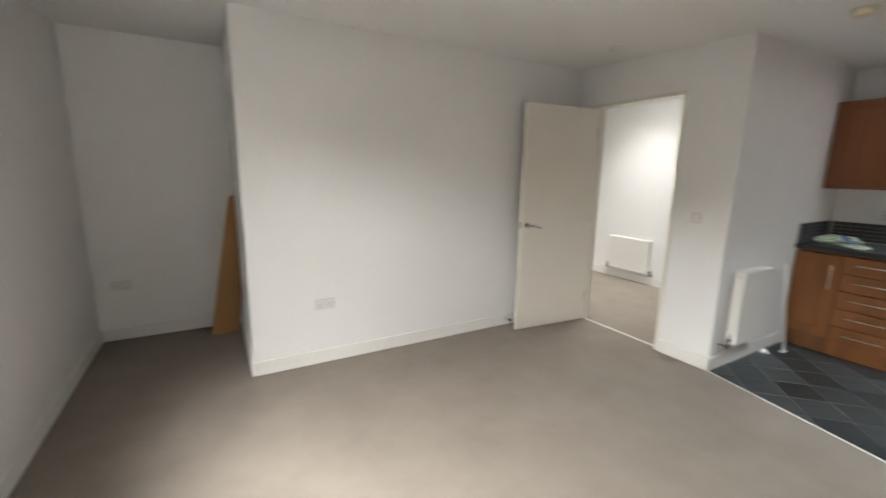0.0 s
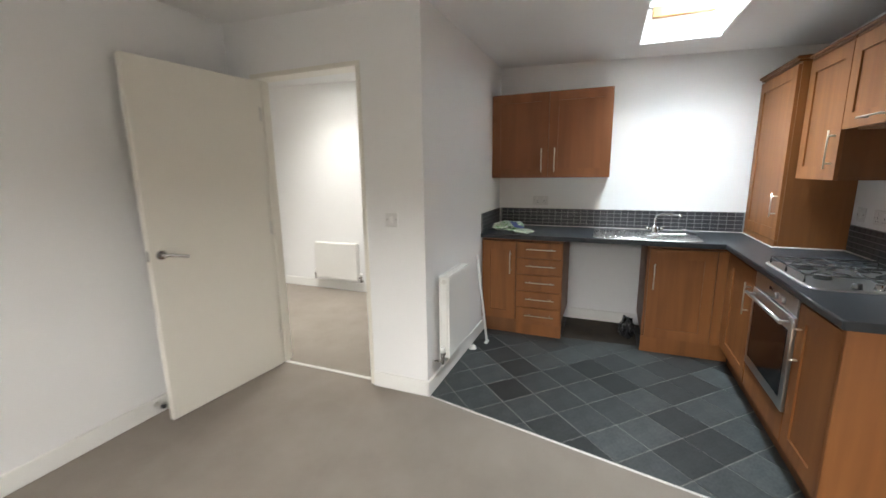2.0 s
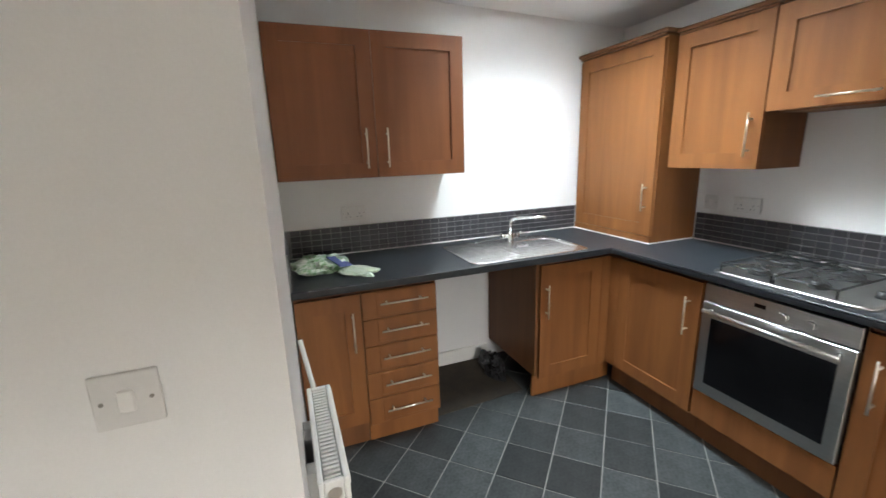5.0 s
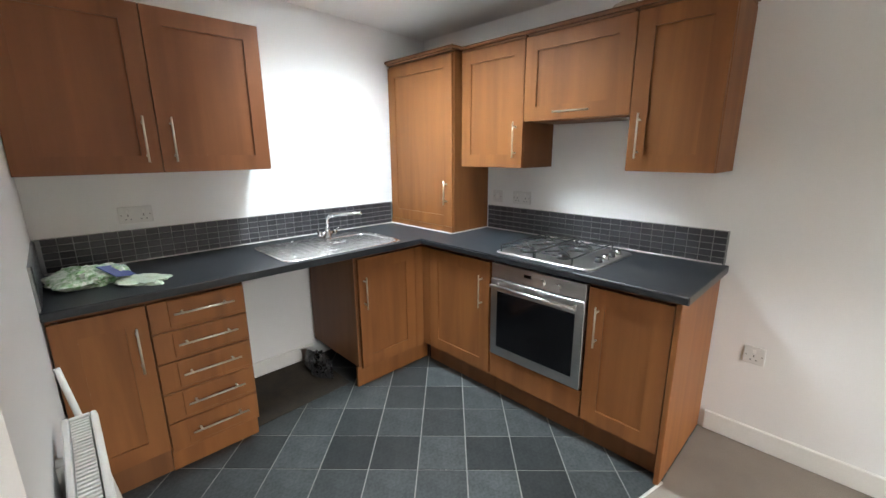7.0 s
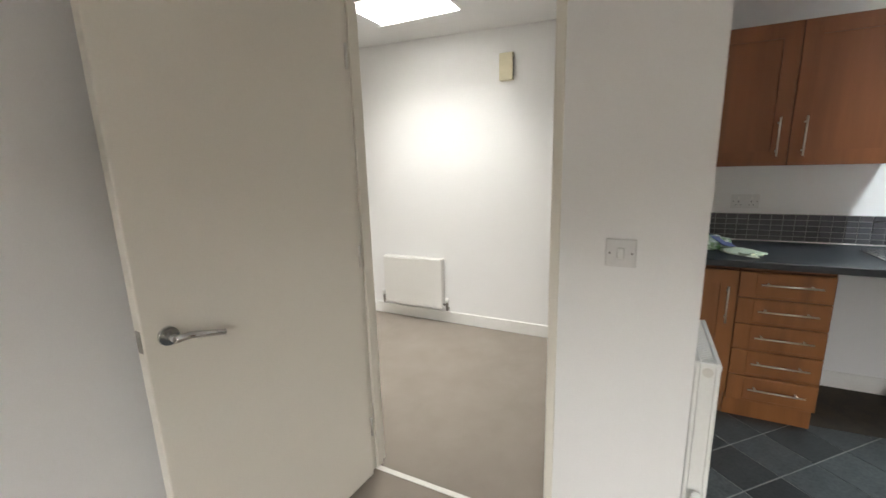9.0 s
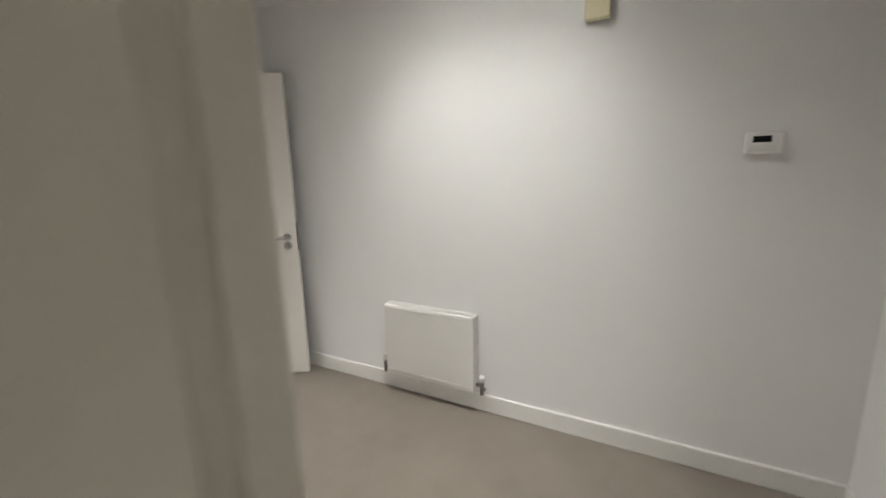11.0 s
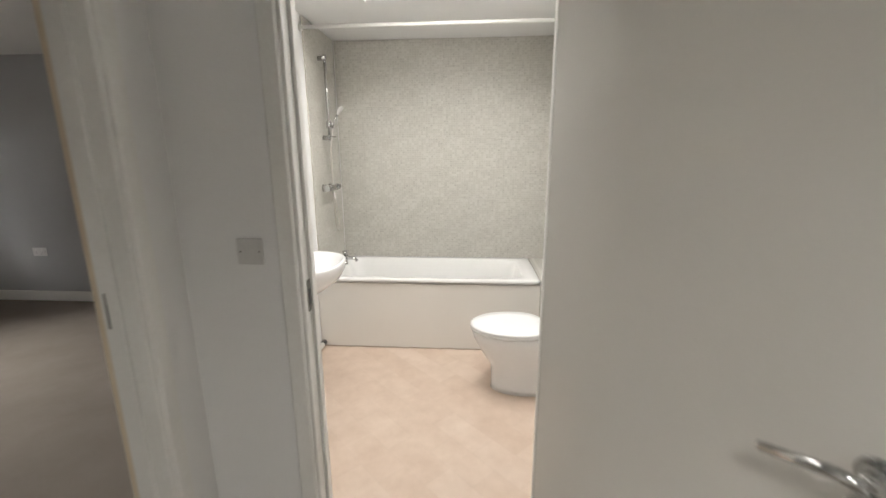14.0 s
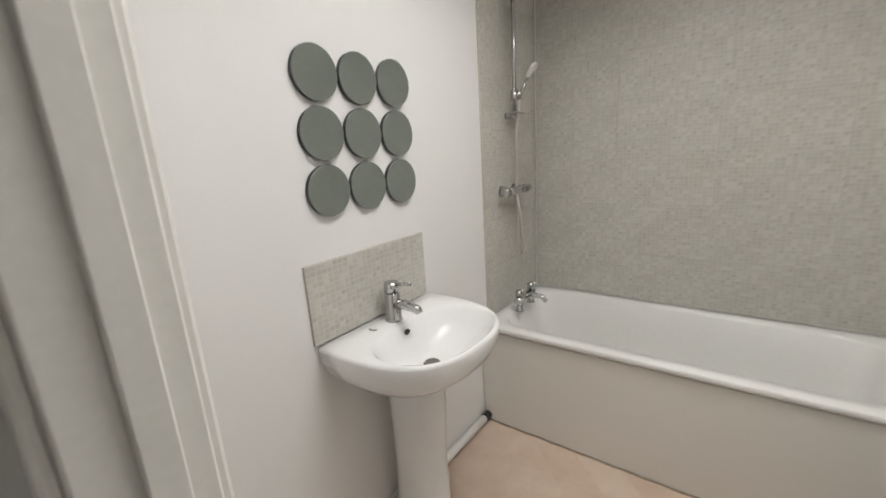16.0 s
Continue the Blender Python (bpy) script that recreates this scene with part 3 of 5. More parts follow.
def door_leaf(name, hinge, free, w, h, material, label, turn_rose=False):
    """A flush leaf from its hinge towards free; local x runs along the leaf, y is its thickness."""
    a = math.degrees(math.atan2(free[1] - hinge[1], free[0] - hinge[0]))
    d = thing(name, pose(hinge[0], hinge[1], 0.008, 0, 0, a), label, "door")
    boxpart("leaf", (0, w, -0.02, 0.02, 0, h), material, d, 0.003)
    for side in (-1, 1):
        lever(d, w - 0.058, 0.985, side * 0.0205, side, -1)
        if turn_rose:
            bm = bmesh.new()
            tube(bm, [(w - 0.058, side * 0.0205, 0.925), (w - 0.058, side * 0.030, 0.925)], [0.026, 0.024], 24)
            tube(bm, [(w - 0.058, side * 0.030, 0.925), (w - 0.058, side * 0.042, 0.925)], [0.012, 0.008], 12)
            part("turn_rose", bm, M_CHROME, d)
    boxpart("latch_plate", (w - 0.0005, w + 0.0018, -0.012, 0.012, 0.89 if turn_rose else 0.955, 1.08 if turn_rose else 1.015), M_VALVE, d, 0.0005)
    for z in (0.2, 1.0, 1.78):
        bm = bmesh.new()
        tube(bm, [(-0.006, 0.022, z), (-0.006, 0.022, z + 0.09)], 0.006, 10)
        part("hinge", bm, M_SATIN, d)
    return d


door_leaf("door_leaf", (2.998, 2.806), (2.222, 2.872), 0.80, 2.035, M_DOOR, "cream painted flush living room door standing open")
door_leaf("door_leaf", (4.360, 5.300), (4.742, 4.574), 0.815, 2.02, M_DOOR_W, "glossy white flush bathroom door standing open into the hall", True)

s = thing("door_stop", pose(2.215, 3.024, 0.065), "grey rubber door stop on the skirting board", "door stop")
bm = bmesh.new()
tube(bm, [(0, 0, 0), (0, -0.012, 0), (0, -0.05, 0)], [0.017, 0.011, 0.010], 14)
part("stem", bm, M_SATIN, s)
bm = bmesh.new()
tube(bm, [(0, -0.0502, 0), (0, -0.068, 0)], [0.014, 0.013], 14)
part("buffer", bm, M_DARKPL, s)

# strike plates on the jambs
for m, lab in ((pose(3.576, 5.362, 0.98, 0, 0, 0), "steel strike plate on the bathroom door jamb"),
               (pose(3.083, 5.1285, 1.0, 0, 0, -90), "steel strike plate on the bedroom door jamb"),
               (pose(3.025, 1.9995, 1.0, 0, 0, 90), "steel strike plate on the living room door jamb")):
    s = thing("strike_plate", m, lab, "strike plate", "strike plates")
    bm = bmesh.new()
    box(bm, 0, 0.0025, -0.014, 0.014, -0.055, 0.055, 0.0008)
    part("plate", bm, M_VALVE, s)
    boxpart("latch_hole", (0.0022, 0.0032, -0.010, 0.008, -0.035, 0.022), M_DARKPL, s)


# ---- kitchen cabinets ----
def bar_handle(parent, x, z, length, upright):
    bm = bmesh.new()
    h = length / 2
    y = -0.052
    if upright:
        tube(bm, [(x, y, z - h), (x, y, z + h)], 0.0043, 12)
        for k in (-0.72, 0.72):
            tube(bm, [(x, -0.0205, z + k * h), (x, y, z + k * h)], 0.0048, 10)
    else:
        tube(bm, [(x - h, y, z), (x + h, y, z)], 0.0043, 12)
        for k in (-0.72, 0.72):
            tube(bm, [(x + k * h, -0.0205, z), (x + k * h, y, z)], 0.0048, 10)
    return part("handle", bm, M_HANDLE, parent, "brushed steel bar handle")


def shaker(parent, x0, x1, z0, z1, handle=None, rail=0.075, name="door", veneer=None):
    """A framed front at local y -0.02 to 0 with a recessed panel. handle: (x, z, length, upright)."""
    g = 0.002
    x0, x1, z0, z1 = x0 + g, x1 - g, z0 + g, z1 - g
    bm = grid_solid([x0, x0 + rail, x1 - rail, x1], [z0, z0 + rail, z1 - rail, z1], (-0.0205, -0.0005),
                    lambda u, v: not (x0 + rail < u < x1 - rail and z0 + rail < v < z1 - rail), lambda u, v, w: (u, w, v))
    rim = [e for e in bm.edges if all(v.co.y < -0.02 for v in e.verts) and len(e.link_faces) == 2 and e.calc_face_angle(0) > 1.0]
    bmesh.ops.bevel(bm, geom=rim, offset=0.003, segments=2, affect='EDGES', profile=0.5)
    d = part(name, bm, veneer or M_WOOD, parent)
    bm = bmesh.new()
    box(bm, x0 + rail - 0.003, x1 - rail + 0.003, -0.012, -0.002, z0 + rail - 0.003, z1 - rail + 0.003)
    part("panel", bm, veneer or M_WOOD, d)
    if handle:
        bar_handle(d, *handle)
    return d


def drawer_front(parent, x0, x1, z0, z1):
    g = 0.002
    bm = bmesh.new()
    r = 0.03
    box(bm, x0 + g, x1 - g, -0.016, -0.0005, z0 + g, z1 - g, 0.0015)
    box(bm, x0 + g + 0.07, x1 - g - 0.004, -0.0205, -0.0155, z0 + g + r * 0.5, z1 - g - 0.004, 0.0022)
    d = part("drawer", bm, M_WOOD, parent)
    bar_handle(d, (x0 + x1) / 2 + 0.015, (z0 + z1) / 2 + 0.012, 0.24, False)


def carcass(parent, w, depth, z0, z1, material=None):
    t = 0.018
    mt = material or M_WOOD_D
    boxpart("side_panel", (0, t, 0, depth, z0, z1), mt, parent, 0.001)
    boxpart("side_panel", (w - t, w, 0, depth, z0, z1), mt, parent, 0.001)
    boxpart("bottom_panel", (t, w - t, 0.0005, depth, z0, z0 + t), mt, parent)
    boxpart("top_panel", (t, w - t, 0.0005, depth, z1 - t, z1), mt, parent)
    boxpart("back_panel", (t, w - t, depth - 0.008, depth, z0 + t, z1 - t), mt, parent)


EAST, SOUTH = -90, 180
DX = 4.185   # front of the sink run's carcasses
PLINTH = 0.145
BASE_TOP = 0.862

# narrow door unit beside the radiator wall
c = thing("base_cabinet", pose(DX, 1.562, 0, 0, 0, EAST), "cherry-wood base cabinet with one framed door beside the wall", "cabinet", "kitchen base units")
carcass(c, 0.30, 0.58, PLINTH, BASE_TOP)
shaker(c, 0, 0.30, PLINTH, BASE_TOP - 0.02, (0.255, 0.66, 0.20, True))
boxpart("plinth", (0, 0.30, 0.035, 0.051, 0.001, PLINTH - 0.002), M_WOOD_D, c)

# five drawers
c = thing("drawer_unit", pose(DX, 1.260, 0, 0, 0, EAST), "cherry-wood kitchen drawer unit with five drawers", "drawer unit", "kitchen base units")
carcass(c, 0.385, 0.58, PLINTH, BASE_TOP)
zs = [0.842, 0.700, 0.558, 0.412, 0.266, 0.118]
for z1, z0 in zip(zs, zs[1:]):
    drawer_front(c, 0, 0.385, z0, z1)
boxpart("plinth", (0, 0.385, 0.03, 0.046, 0.001, 0.143), M_WOOD, c)

# sink unit with its bare side panel
c = thing("sink_cabinet", pose(DX, 0.262, 0, 0, 0, EAST), "cherry-wood sink base cabinet with one framed door", "cabinet", "kitchen base units")
carcass(c, 0.64, 0.58, PLINTH, BASE_TOP)
shaker(c, 0.018, 0.455, PLINTH - 0.01, BASE_TOP - 0.02, (0.055, 0.63, 0.20, True))
boxpart("corner_post", (0.457, 0.523, -0.02, -0.001, PLINTH - 0.01, BASE_TOP - 0.02), M_WOOD, c, 0.002)
boxpart("plinth", (0.0, 0.588, 0.02, 0.036, 0.001, PLINTH - 0.012), M_WOOD, c)

# hob run, fronts facing the room
HY = -0.275
c = thing("corner_cabinet", pose(4.125, HY, 0, 0, 0, SOUTH), "cherry-wood corner base cabinet with one framed door", "cabinet", "kitchen base units")
carcass(c, 0.555, 0.565, PLINTH, BASE_TOP)
shaker(c, 0.035, 0.548, PLINTH, BASE_TOP - 0.02, (0.49, 0.66, 0.20, True))
boxpart("corner_post", (-0.038, 0.033, -0.02, -0.001, PLINTH, BASE_TOP - 0.02), M_WOOD, c, 0.002)
boxpart("plinth", (-0.035, 0.555, 0.045, 0.061, 0.001, PLINTH - 0.002), M_WOOD_D, c)

c = thing("oven_housing", pose(3.568, HY, 0, 0, 0, SOUTH), "cherry-wood built-in oven housing with a plain filler panel", "cabinet", "kitchen base units")
boxpart("side_panel", (0, 0.006, 0, 0.565, PLINTH, BASE_TOP), M_WOOD_D, c)
boxpart("side_panel", (0.574, 0.580, 0, 0.565, PLINTH, BASE_TOP), M_WOOD_D, c)
boxpart("shelf", (0.006, 0.574, 0, 0.565, 0.27, 0.288), M_WOOD_D, c)
boxpart("filler_panel", (0.002, 0.578, -0.02, -0.001, PLINTH, 0.292), M_WOOD, c, 0.002)
boxpart("plinth", (0.0, 0.580, 0.045, 0.061, 0.001, PLINTH - 0.002), M_WOOD_D, c)

c = thing("end_cabinet", pose(2.984, HY, 0, 0, 0, SOUTH), "cherry-wood end base cabinet with one framed door", "cabinet", "kitchen base units")
carcass(c, 0.362, 0.565, PLINTH, BASE_TOP)
shaker(c, 0, 0.362, PLINTH, BASE_TOP - 0.02, (0.05, 0.66, 0.20, True))
boxpart("end_panel", (0.364, 0.386, -0.022, 0.583, 0.001, BASE_TOP), M_WOOD, c, 0.002, "pale cherry end panel down to the carpet")
boxpart("plinth", (0.0, 0.362, 0.045, 0.061, 0.001, PLINTH - 0.002), M_WOOD_D, c)

# oven
o = thing("oven", pose(3.562, HY, 0, 0, 0, SOUTH), "built-in stainless steel electric oven with a black glass door", "oven")
boxpart("oven_body", (0.012, 0.556, 0.001, 0.50, 0.292, 0.842), M_IRON, o)
boxpart("control_panel", (0.002, 0.566, -0.024, -0.001, 0.765, 0.848), M_STEEL, o, 0.002)
d = boxpart("oven_door", (0.002, 0.566, -0.030, -0.001, 0.298, 0.760), M_STEEL, o, 0.003)
boxpart("door_glass", (0.048, 0.520, -0.033, -0.0295, 0.355, 0.690), M_BLACKGLASS, d, 0.001, "black reflective oven glass")
bm = bmesh.new()
tube(bm, [(0.03, -0.068, 0.728), (0.538, -0.068, 0.728)], 0.0095, 14)
for x in (0.05, 0.518):
    tube(bm, [(x, -0.029, 0.728), (x, -0.068, 0.728)], 0.007, 10)
part("handle", bm, M_STEEL, d, "steel bar handle")
boxpart("clock_display", (0.218, 0.262, -0.0255, -0.0238, 0.805, 0.822), M_BLACKGLASS, o)
for x in (0.33, 0.42):
    bm = bmesh.new()
    tube(bm, [(x, -0.024, 0.800), (x, -0.040, 0.800)], [0.017, 0.0155], 20)
    part("knob", bm, M_STEEL, o)

# worktops: one continuous L with sink and hob cut into it
TOP = 0.90
z0, z1 = 0.864, TOP
fx, fy = 4.135, -0.225
SX0, SX1, SY0, SY1 = 4.165, 4.655, -0.10, 0.655          # sink cut-out
bm = grid_solid([2.575, fx, SX0 + 0.02, SX1 - 0.02, 4.788], [-0.858, fy, SY0 + 0.02, SY1 - 0.02, 1.566], (z0, z1),
                lambda u, v: not (u < fx and v > fy) and not (SX0 + 0.02 < u < SX1 - 0.02 and SY0 + 0.02 < v < SY1 - 0.02),
                lambda u, v, w: (u, v, w))
front = [e for e in bm.edges if all(abs(v.co.z - z1) < 1e-5 or abs(v.co.z - z0) < 1e-5 for v in e.verts) and abs(e.verts[0].co.z - e.verts[1].co.z) < 1e-5
         and (all(abs(v.co.x - fx) < 1e-5 and v.co.y > fy - 1e-5 for v in e.verts) or all(abs(v.co.y - fy) < 1e-5 and v.co.x < fx + 1e-5 for v in e.verts))]
bmesh.ops.bevel(bm, geom=front, offset=0.009, segments=3, affect='EDGES', profile=0.5)
wt = thing("worktop", pose(0, 0, 0), "dark anthracite laminate L-shaped kitchen worktop", "worktop")
part("top", bm, M_TOP, wt)
boxpart("end_edging", (2.5725, 2.5748, -0.857, fy - 0.008, z0 + 0.001, z1 - 0.001), M_TOP, wt)

# sealant along the back of the worktop
for dims in ((4.772, 4.777, -0.48, 1.55, TOP + 0.0005, TOP + 0.008), (2.60, 4.09, -0.846, -0.841, TOP + 0.0005, TOP + 0.008)):
    s = boxpart("sealant_bead", dims, M_SEAL, None, 0.002)
    tagged(s, label="white sealant bead along the back of the worktop", category="sealant", kind="structure")
bm = bmesh.new()
box(bm, 4.095, 4.775, -0.472, -0.467, TOP + 0.0005, TOP + 0.009, 0.002)
box(bm, 4.090, 4.095, -0.84, -0.467, TOP + 0.0005, TOP + 0.009, 0.002)
tagged(part("sealant_bead", bm, M_SEAL), label="white sealant bead round the tall cupboard", category="sealant", kind="structure")

# sink with drainer
s = thing("kitchen_sink", pose(4.41, 0.2775, TOP), "stainless steel kitchen sink with drainer, inset in the worktop", "sink")
bm = bmesh.new()
hx, hy = 0.247, 0.385
bcx, bcy, bax, bay = -0.012, -0.185, 0.165, 0.165
loops = [ring(0, 0, 0.0005, hx, hy, 56, 12), ring(0, 0, 0.006, hx - 0.003, hy - 0.003, 56, 12), ring(0, 0, 0.004, hx - 0.022, hy - 0.022, 56, 10)]
loft(bm, loops, cap1=False)
# flat deck between the rim and the bowl
o_ = ring(0, 0, 0.004, hx - 0.022, hy - 0.022, 56, 10)
i_ = ring(bcx, bcy, 0.003, bax, bay, 56, 5)
loft(bm, [o_, i_], False, False, smooth=False)
loft(bm, [i_, ring(bcx, bcy, -0.006, bax - 0.008, bay - 0.008, 56, 5), ring(bcx, bcy, -0.035, bax - 0.016, bay - 0.016, 56, 4.5)], False, True)
part("bowl", bm, M_SINK, s)
for k in range(7):
    y = 0.03 + k * 0.043
    boxpart("drainer_rib", (-0.16, 0.15, y, y + 0.016, 0.0035, 0.0075), M_SINK, s, 0.0018)
bm = bmesh.new()
tube(bm, [(bcx, bcy, -0.034), (bcx, bcy, -0.030)], [0.036, 0.033], 24)
part("waste", bm, M_CHROME, s)

# kitchen mixer tap
t = thing("kitchen_tap", pose(4.60, 0.19, TOP + 0.0045), "chrome kitchen mixer tap with a swivel spout", "tap")
bm = bmesh.new()
tube(bm, [(0, 0, 0), (0, 0, 0.008), (0, 0, 0.045), (0, 0, 0.055)], [0.027, 0.024, 0.021, 0.016], 20)
part("tap_body", bm, M_CHROME, t)
bm = bmesh.new()
tube(bm, [(0, 0, 0.05), (0, -0.002, 0.115), (-0.012, -0.012, 0.140), (-0.045, -0.045, 0.152), (-0.10, -0.11, 0.157), (-0.150, -0.165, 0.160), (-0.152, -0.167, 0.148)],
     [0.012, 0.011, 0.011, 0.011, 0.0105, 0.0105, 0.010], 14)
part("spout", bm, M_CHROME, t)
for sgn in (-1, 1):
    bm = bmesh.new()
    tube(bm, [(0, 0, 0.028), (0, sgn * 0.045, 0.030)], 0.011, 14)
    tube(bm, [(0, sgn * 0.045, 0.030), (0, sgn * 0.065, 0.032)], [0.017, 0.015], 16)
    tube(bm, [(0, sgn * 0.056, 0.04), (-0.02, sgn * 0.075, 0.058)], [0.005, 0.004], 8)
    part("tap_lever", bm, M_CHROME, t)

# gas hob
h = thing("gas_hob", pose(3.28, -0.525, TOP), "stainless steel four-burner gas hob with black pan supports", "hob")
bm = bmesh.new()
loft(bm, [ring(0, 0, 0.0005, 0.290, 0.252, 48, 14), ring(0, 0, 0.008, 0.286, 0.248, 48, 14), ring(0, 0, 0.006, 0.262, 0.225, 48, 10)])
part("hob_plate", bm, M_STEEL, h)
for bx, by, br in ((0.15, 0.12, 0.045), (-0.07, 0.12, 0.036), (0.15, -0.11, 0.036), (-0.07, -0.11, 0.05)):
    bm = bmesh.new()
    loft(bm, [ring(bx, by, 0.006, br, br, 24), ring(bx, by, 0.018, br * 0.9, br * 0.9, 24), ring(bx, by, 0.020, br * 0.8, br * 0.8, 24),
              ring(bx, by, 0.028, br * 0.78, br * 0.78, 24), ring(bx, by, 0.031, br * 0.55, br * 0.55, 24)])
    part("burner", bm, M_IRON, h, "black burner cap on a steel ring")
for bx in (0.15, -0.07):
    bm = bmesh.new()
    w, l, zt = 0.105, 0.225, 0.042
    for x in (-w, w):
        tube(bm, [(bx + x, -l, 0.007), (bx + x, -l, zt), (bx + x, l, zt), (bx + x, l, 0.007)], 0.0045, 8)
    for y in (-l, 0.0, l):
        tube(bm, [(bx - w, y, zt), (bx + w, y, zt)], 0.0045, 8)
    for cy in (0.12, -0.11):
        for a in range(4):
            dx, dy = math.cos(a * math.pi / 2 + 0.785), math.sin(a * math.pi / 2 + 0.785)
            tube(bm, [(bx + dx * 0.022, cy + dy * 0.022, zt + 0.003), (bx + dx * 0.10, cy + dy * 0.10, zt)], 0.004, 8)
    part("pan_support", bm, M_IRON, h)
for k in range(4):
    bm = bmesh.new()
    y = -0.16 + k * 0.075
    tube(bm, [(-0.235, y, 0.006), (-0.235, y, 0.012), (-0.235, y, 0.03)], [0.021, 0.018, 0.0155], 18)
    part("knob", bm, M_IRON if k % 2 else M_CHROME, h)


# wall units
def cornice(parent, x0, x1, y0, y1, z):
    bm = bmesh.new()
    box(bm, x0, x1, y0 - 0.02, y1, z, z + 0.014, 0.003)
    box(bm, x0 - 0.012, x1 + 0.012, y0 - 0.034, y1, z + 0.014, z + 0.034, 0.006)
    part("cornice", bm, M_WOOD_D, parent)


c = thing("wall_cabinet", pose(4.49, 1.564, 0, 0, 0, EAST), "reddish cherry-wood double-door wall cabinet above the worktop, doors darkened for shade", "cabinet", "kitchen wall units")
carcass(c, 1.0, 0.298, 1.365, 2.082)
shaker(c, 0, 0.5, 1.365, 2.082, (0.445, 1.515, 0.20, True), veneer=M_WOOD_RED_SHADE)
shaker(c, 0.5, 1.0, 1.365, 2.082, (0.555, 1.515, 0.20, True), veneer=M_WOOD_RED_SHADE)

UY = -0.55
c = thing("wall_cabinet", pose(4.062, UY, 0, 0, 0, SOUTH), "cherry-wood single-door wall cabinet beside the hood", "cabinet", "kitchen wall units")
carcass(c, 0.478, 0.307, 1.355, 2.05)
shaker(c, 0, 0.478, 1.355, 2.05, (0.43, 1.515, 0.20, True))
cornice(c, 0, 0.478, 0, 0.30, 2.051)

c = thing("hood_cabinet", pose(3.582, UY, 0, 0, 0, SOUTH), "cherry-wood cooker hood cabinet with a lift-up flap", "cabinet", "kitchen wall units")
carcass(c, 0.590, 0.307, 1.625, 2.05)
shaker(c, 0, 0.590, 1.612, 2.05, (0.30, 1.652, 0.20, False))
boxpart("hood_visor", (0.03, 0.56, 0.03, 0.28, 1.608, 1.6245), M_WOOD_D, c, 0.004)
cornice(c, 0.014, 0.576, 0, 0.30, 2.0505)

c = thing("wall_cabinet", pose(2.990, UY, 0, 0, 0, SOUTH), "cherry-wood end wall cabinet with one framed door", "cabinet", "kitchen wall units")
carcass(c, 0.37, 0.307, 1.355, 2.05, M_WOOD)
shaker(c, 0, 0.37, 1.355, 2.05, (0.05, 1.515, 0.20, True))
cornice(c, 0.0, 0.37, 0, 0.30, 2.051)

c = thing("tall_cabinet", pose(4.785, -0.50, 0, 0, 0, SOUTH), "cherry-wood boiler cupboard standing on the worktop corner", "cabinet", "kitchen wall units")
carcass(c, 0.685, 0.355, TOP + 0.001, 2.065, M_WOOD)
shaker(c, 0.012, 0.682, TOP + 0.045, 2.052, (0.632, 1.18, 0.16, True))
boxpart("bottom_rail", (0.002, 0.683, -0.020, -0.0005, TOP + 0.0015, TOP + 0.044), M_WOOD, c, 0.002)
cornice(c, 0, 0.685, 0, 0.35, 2.066)

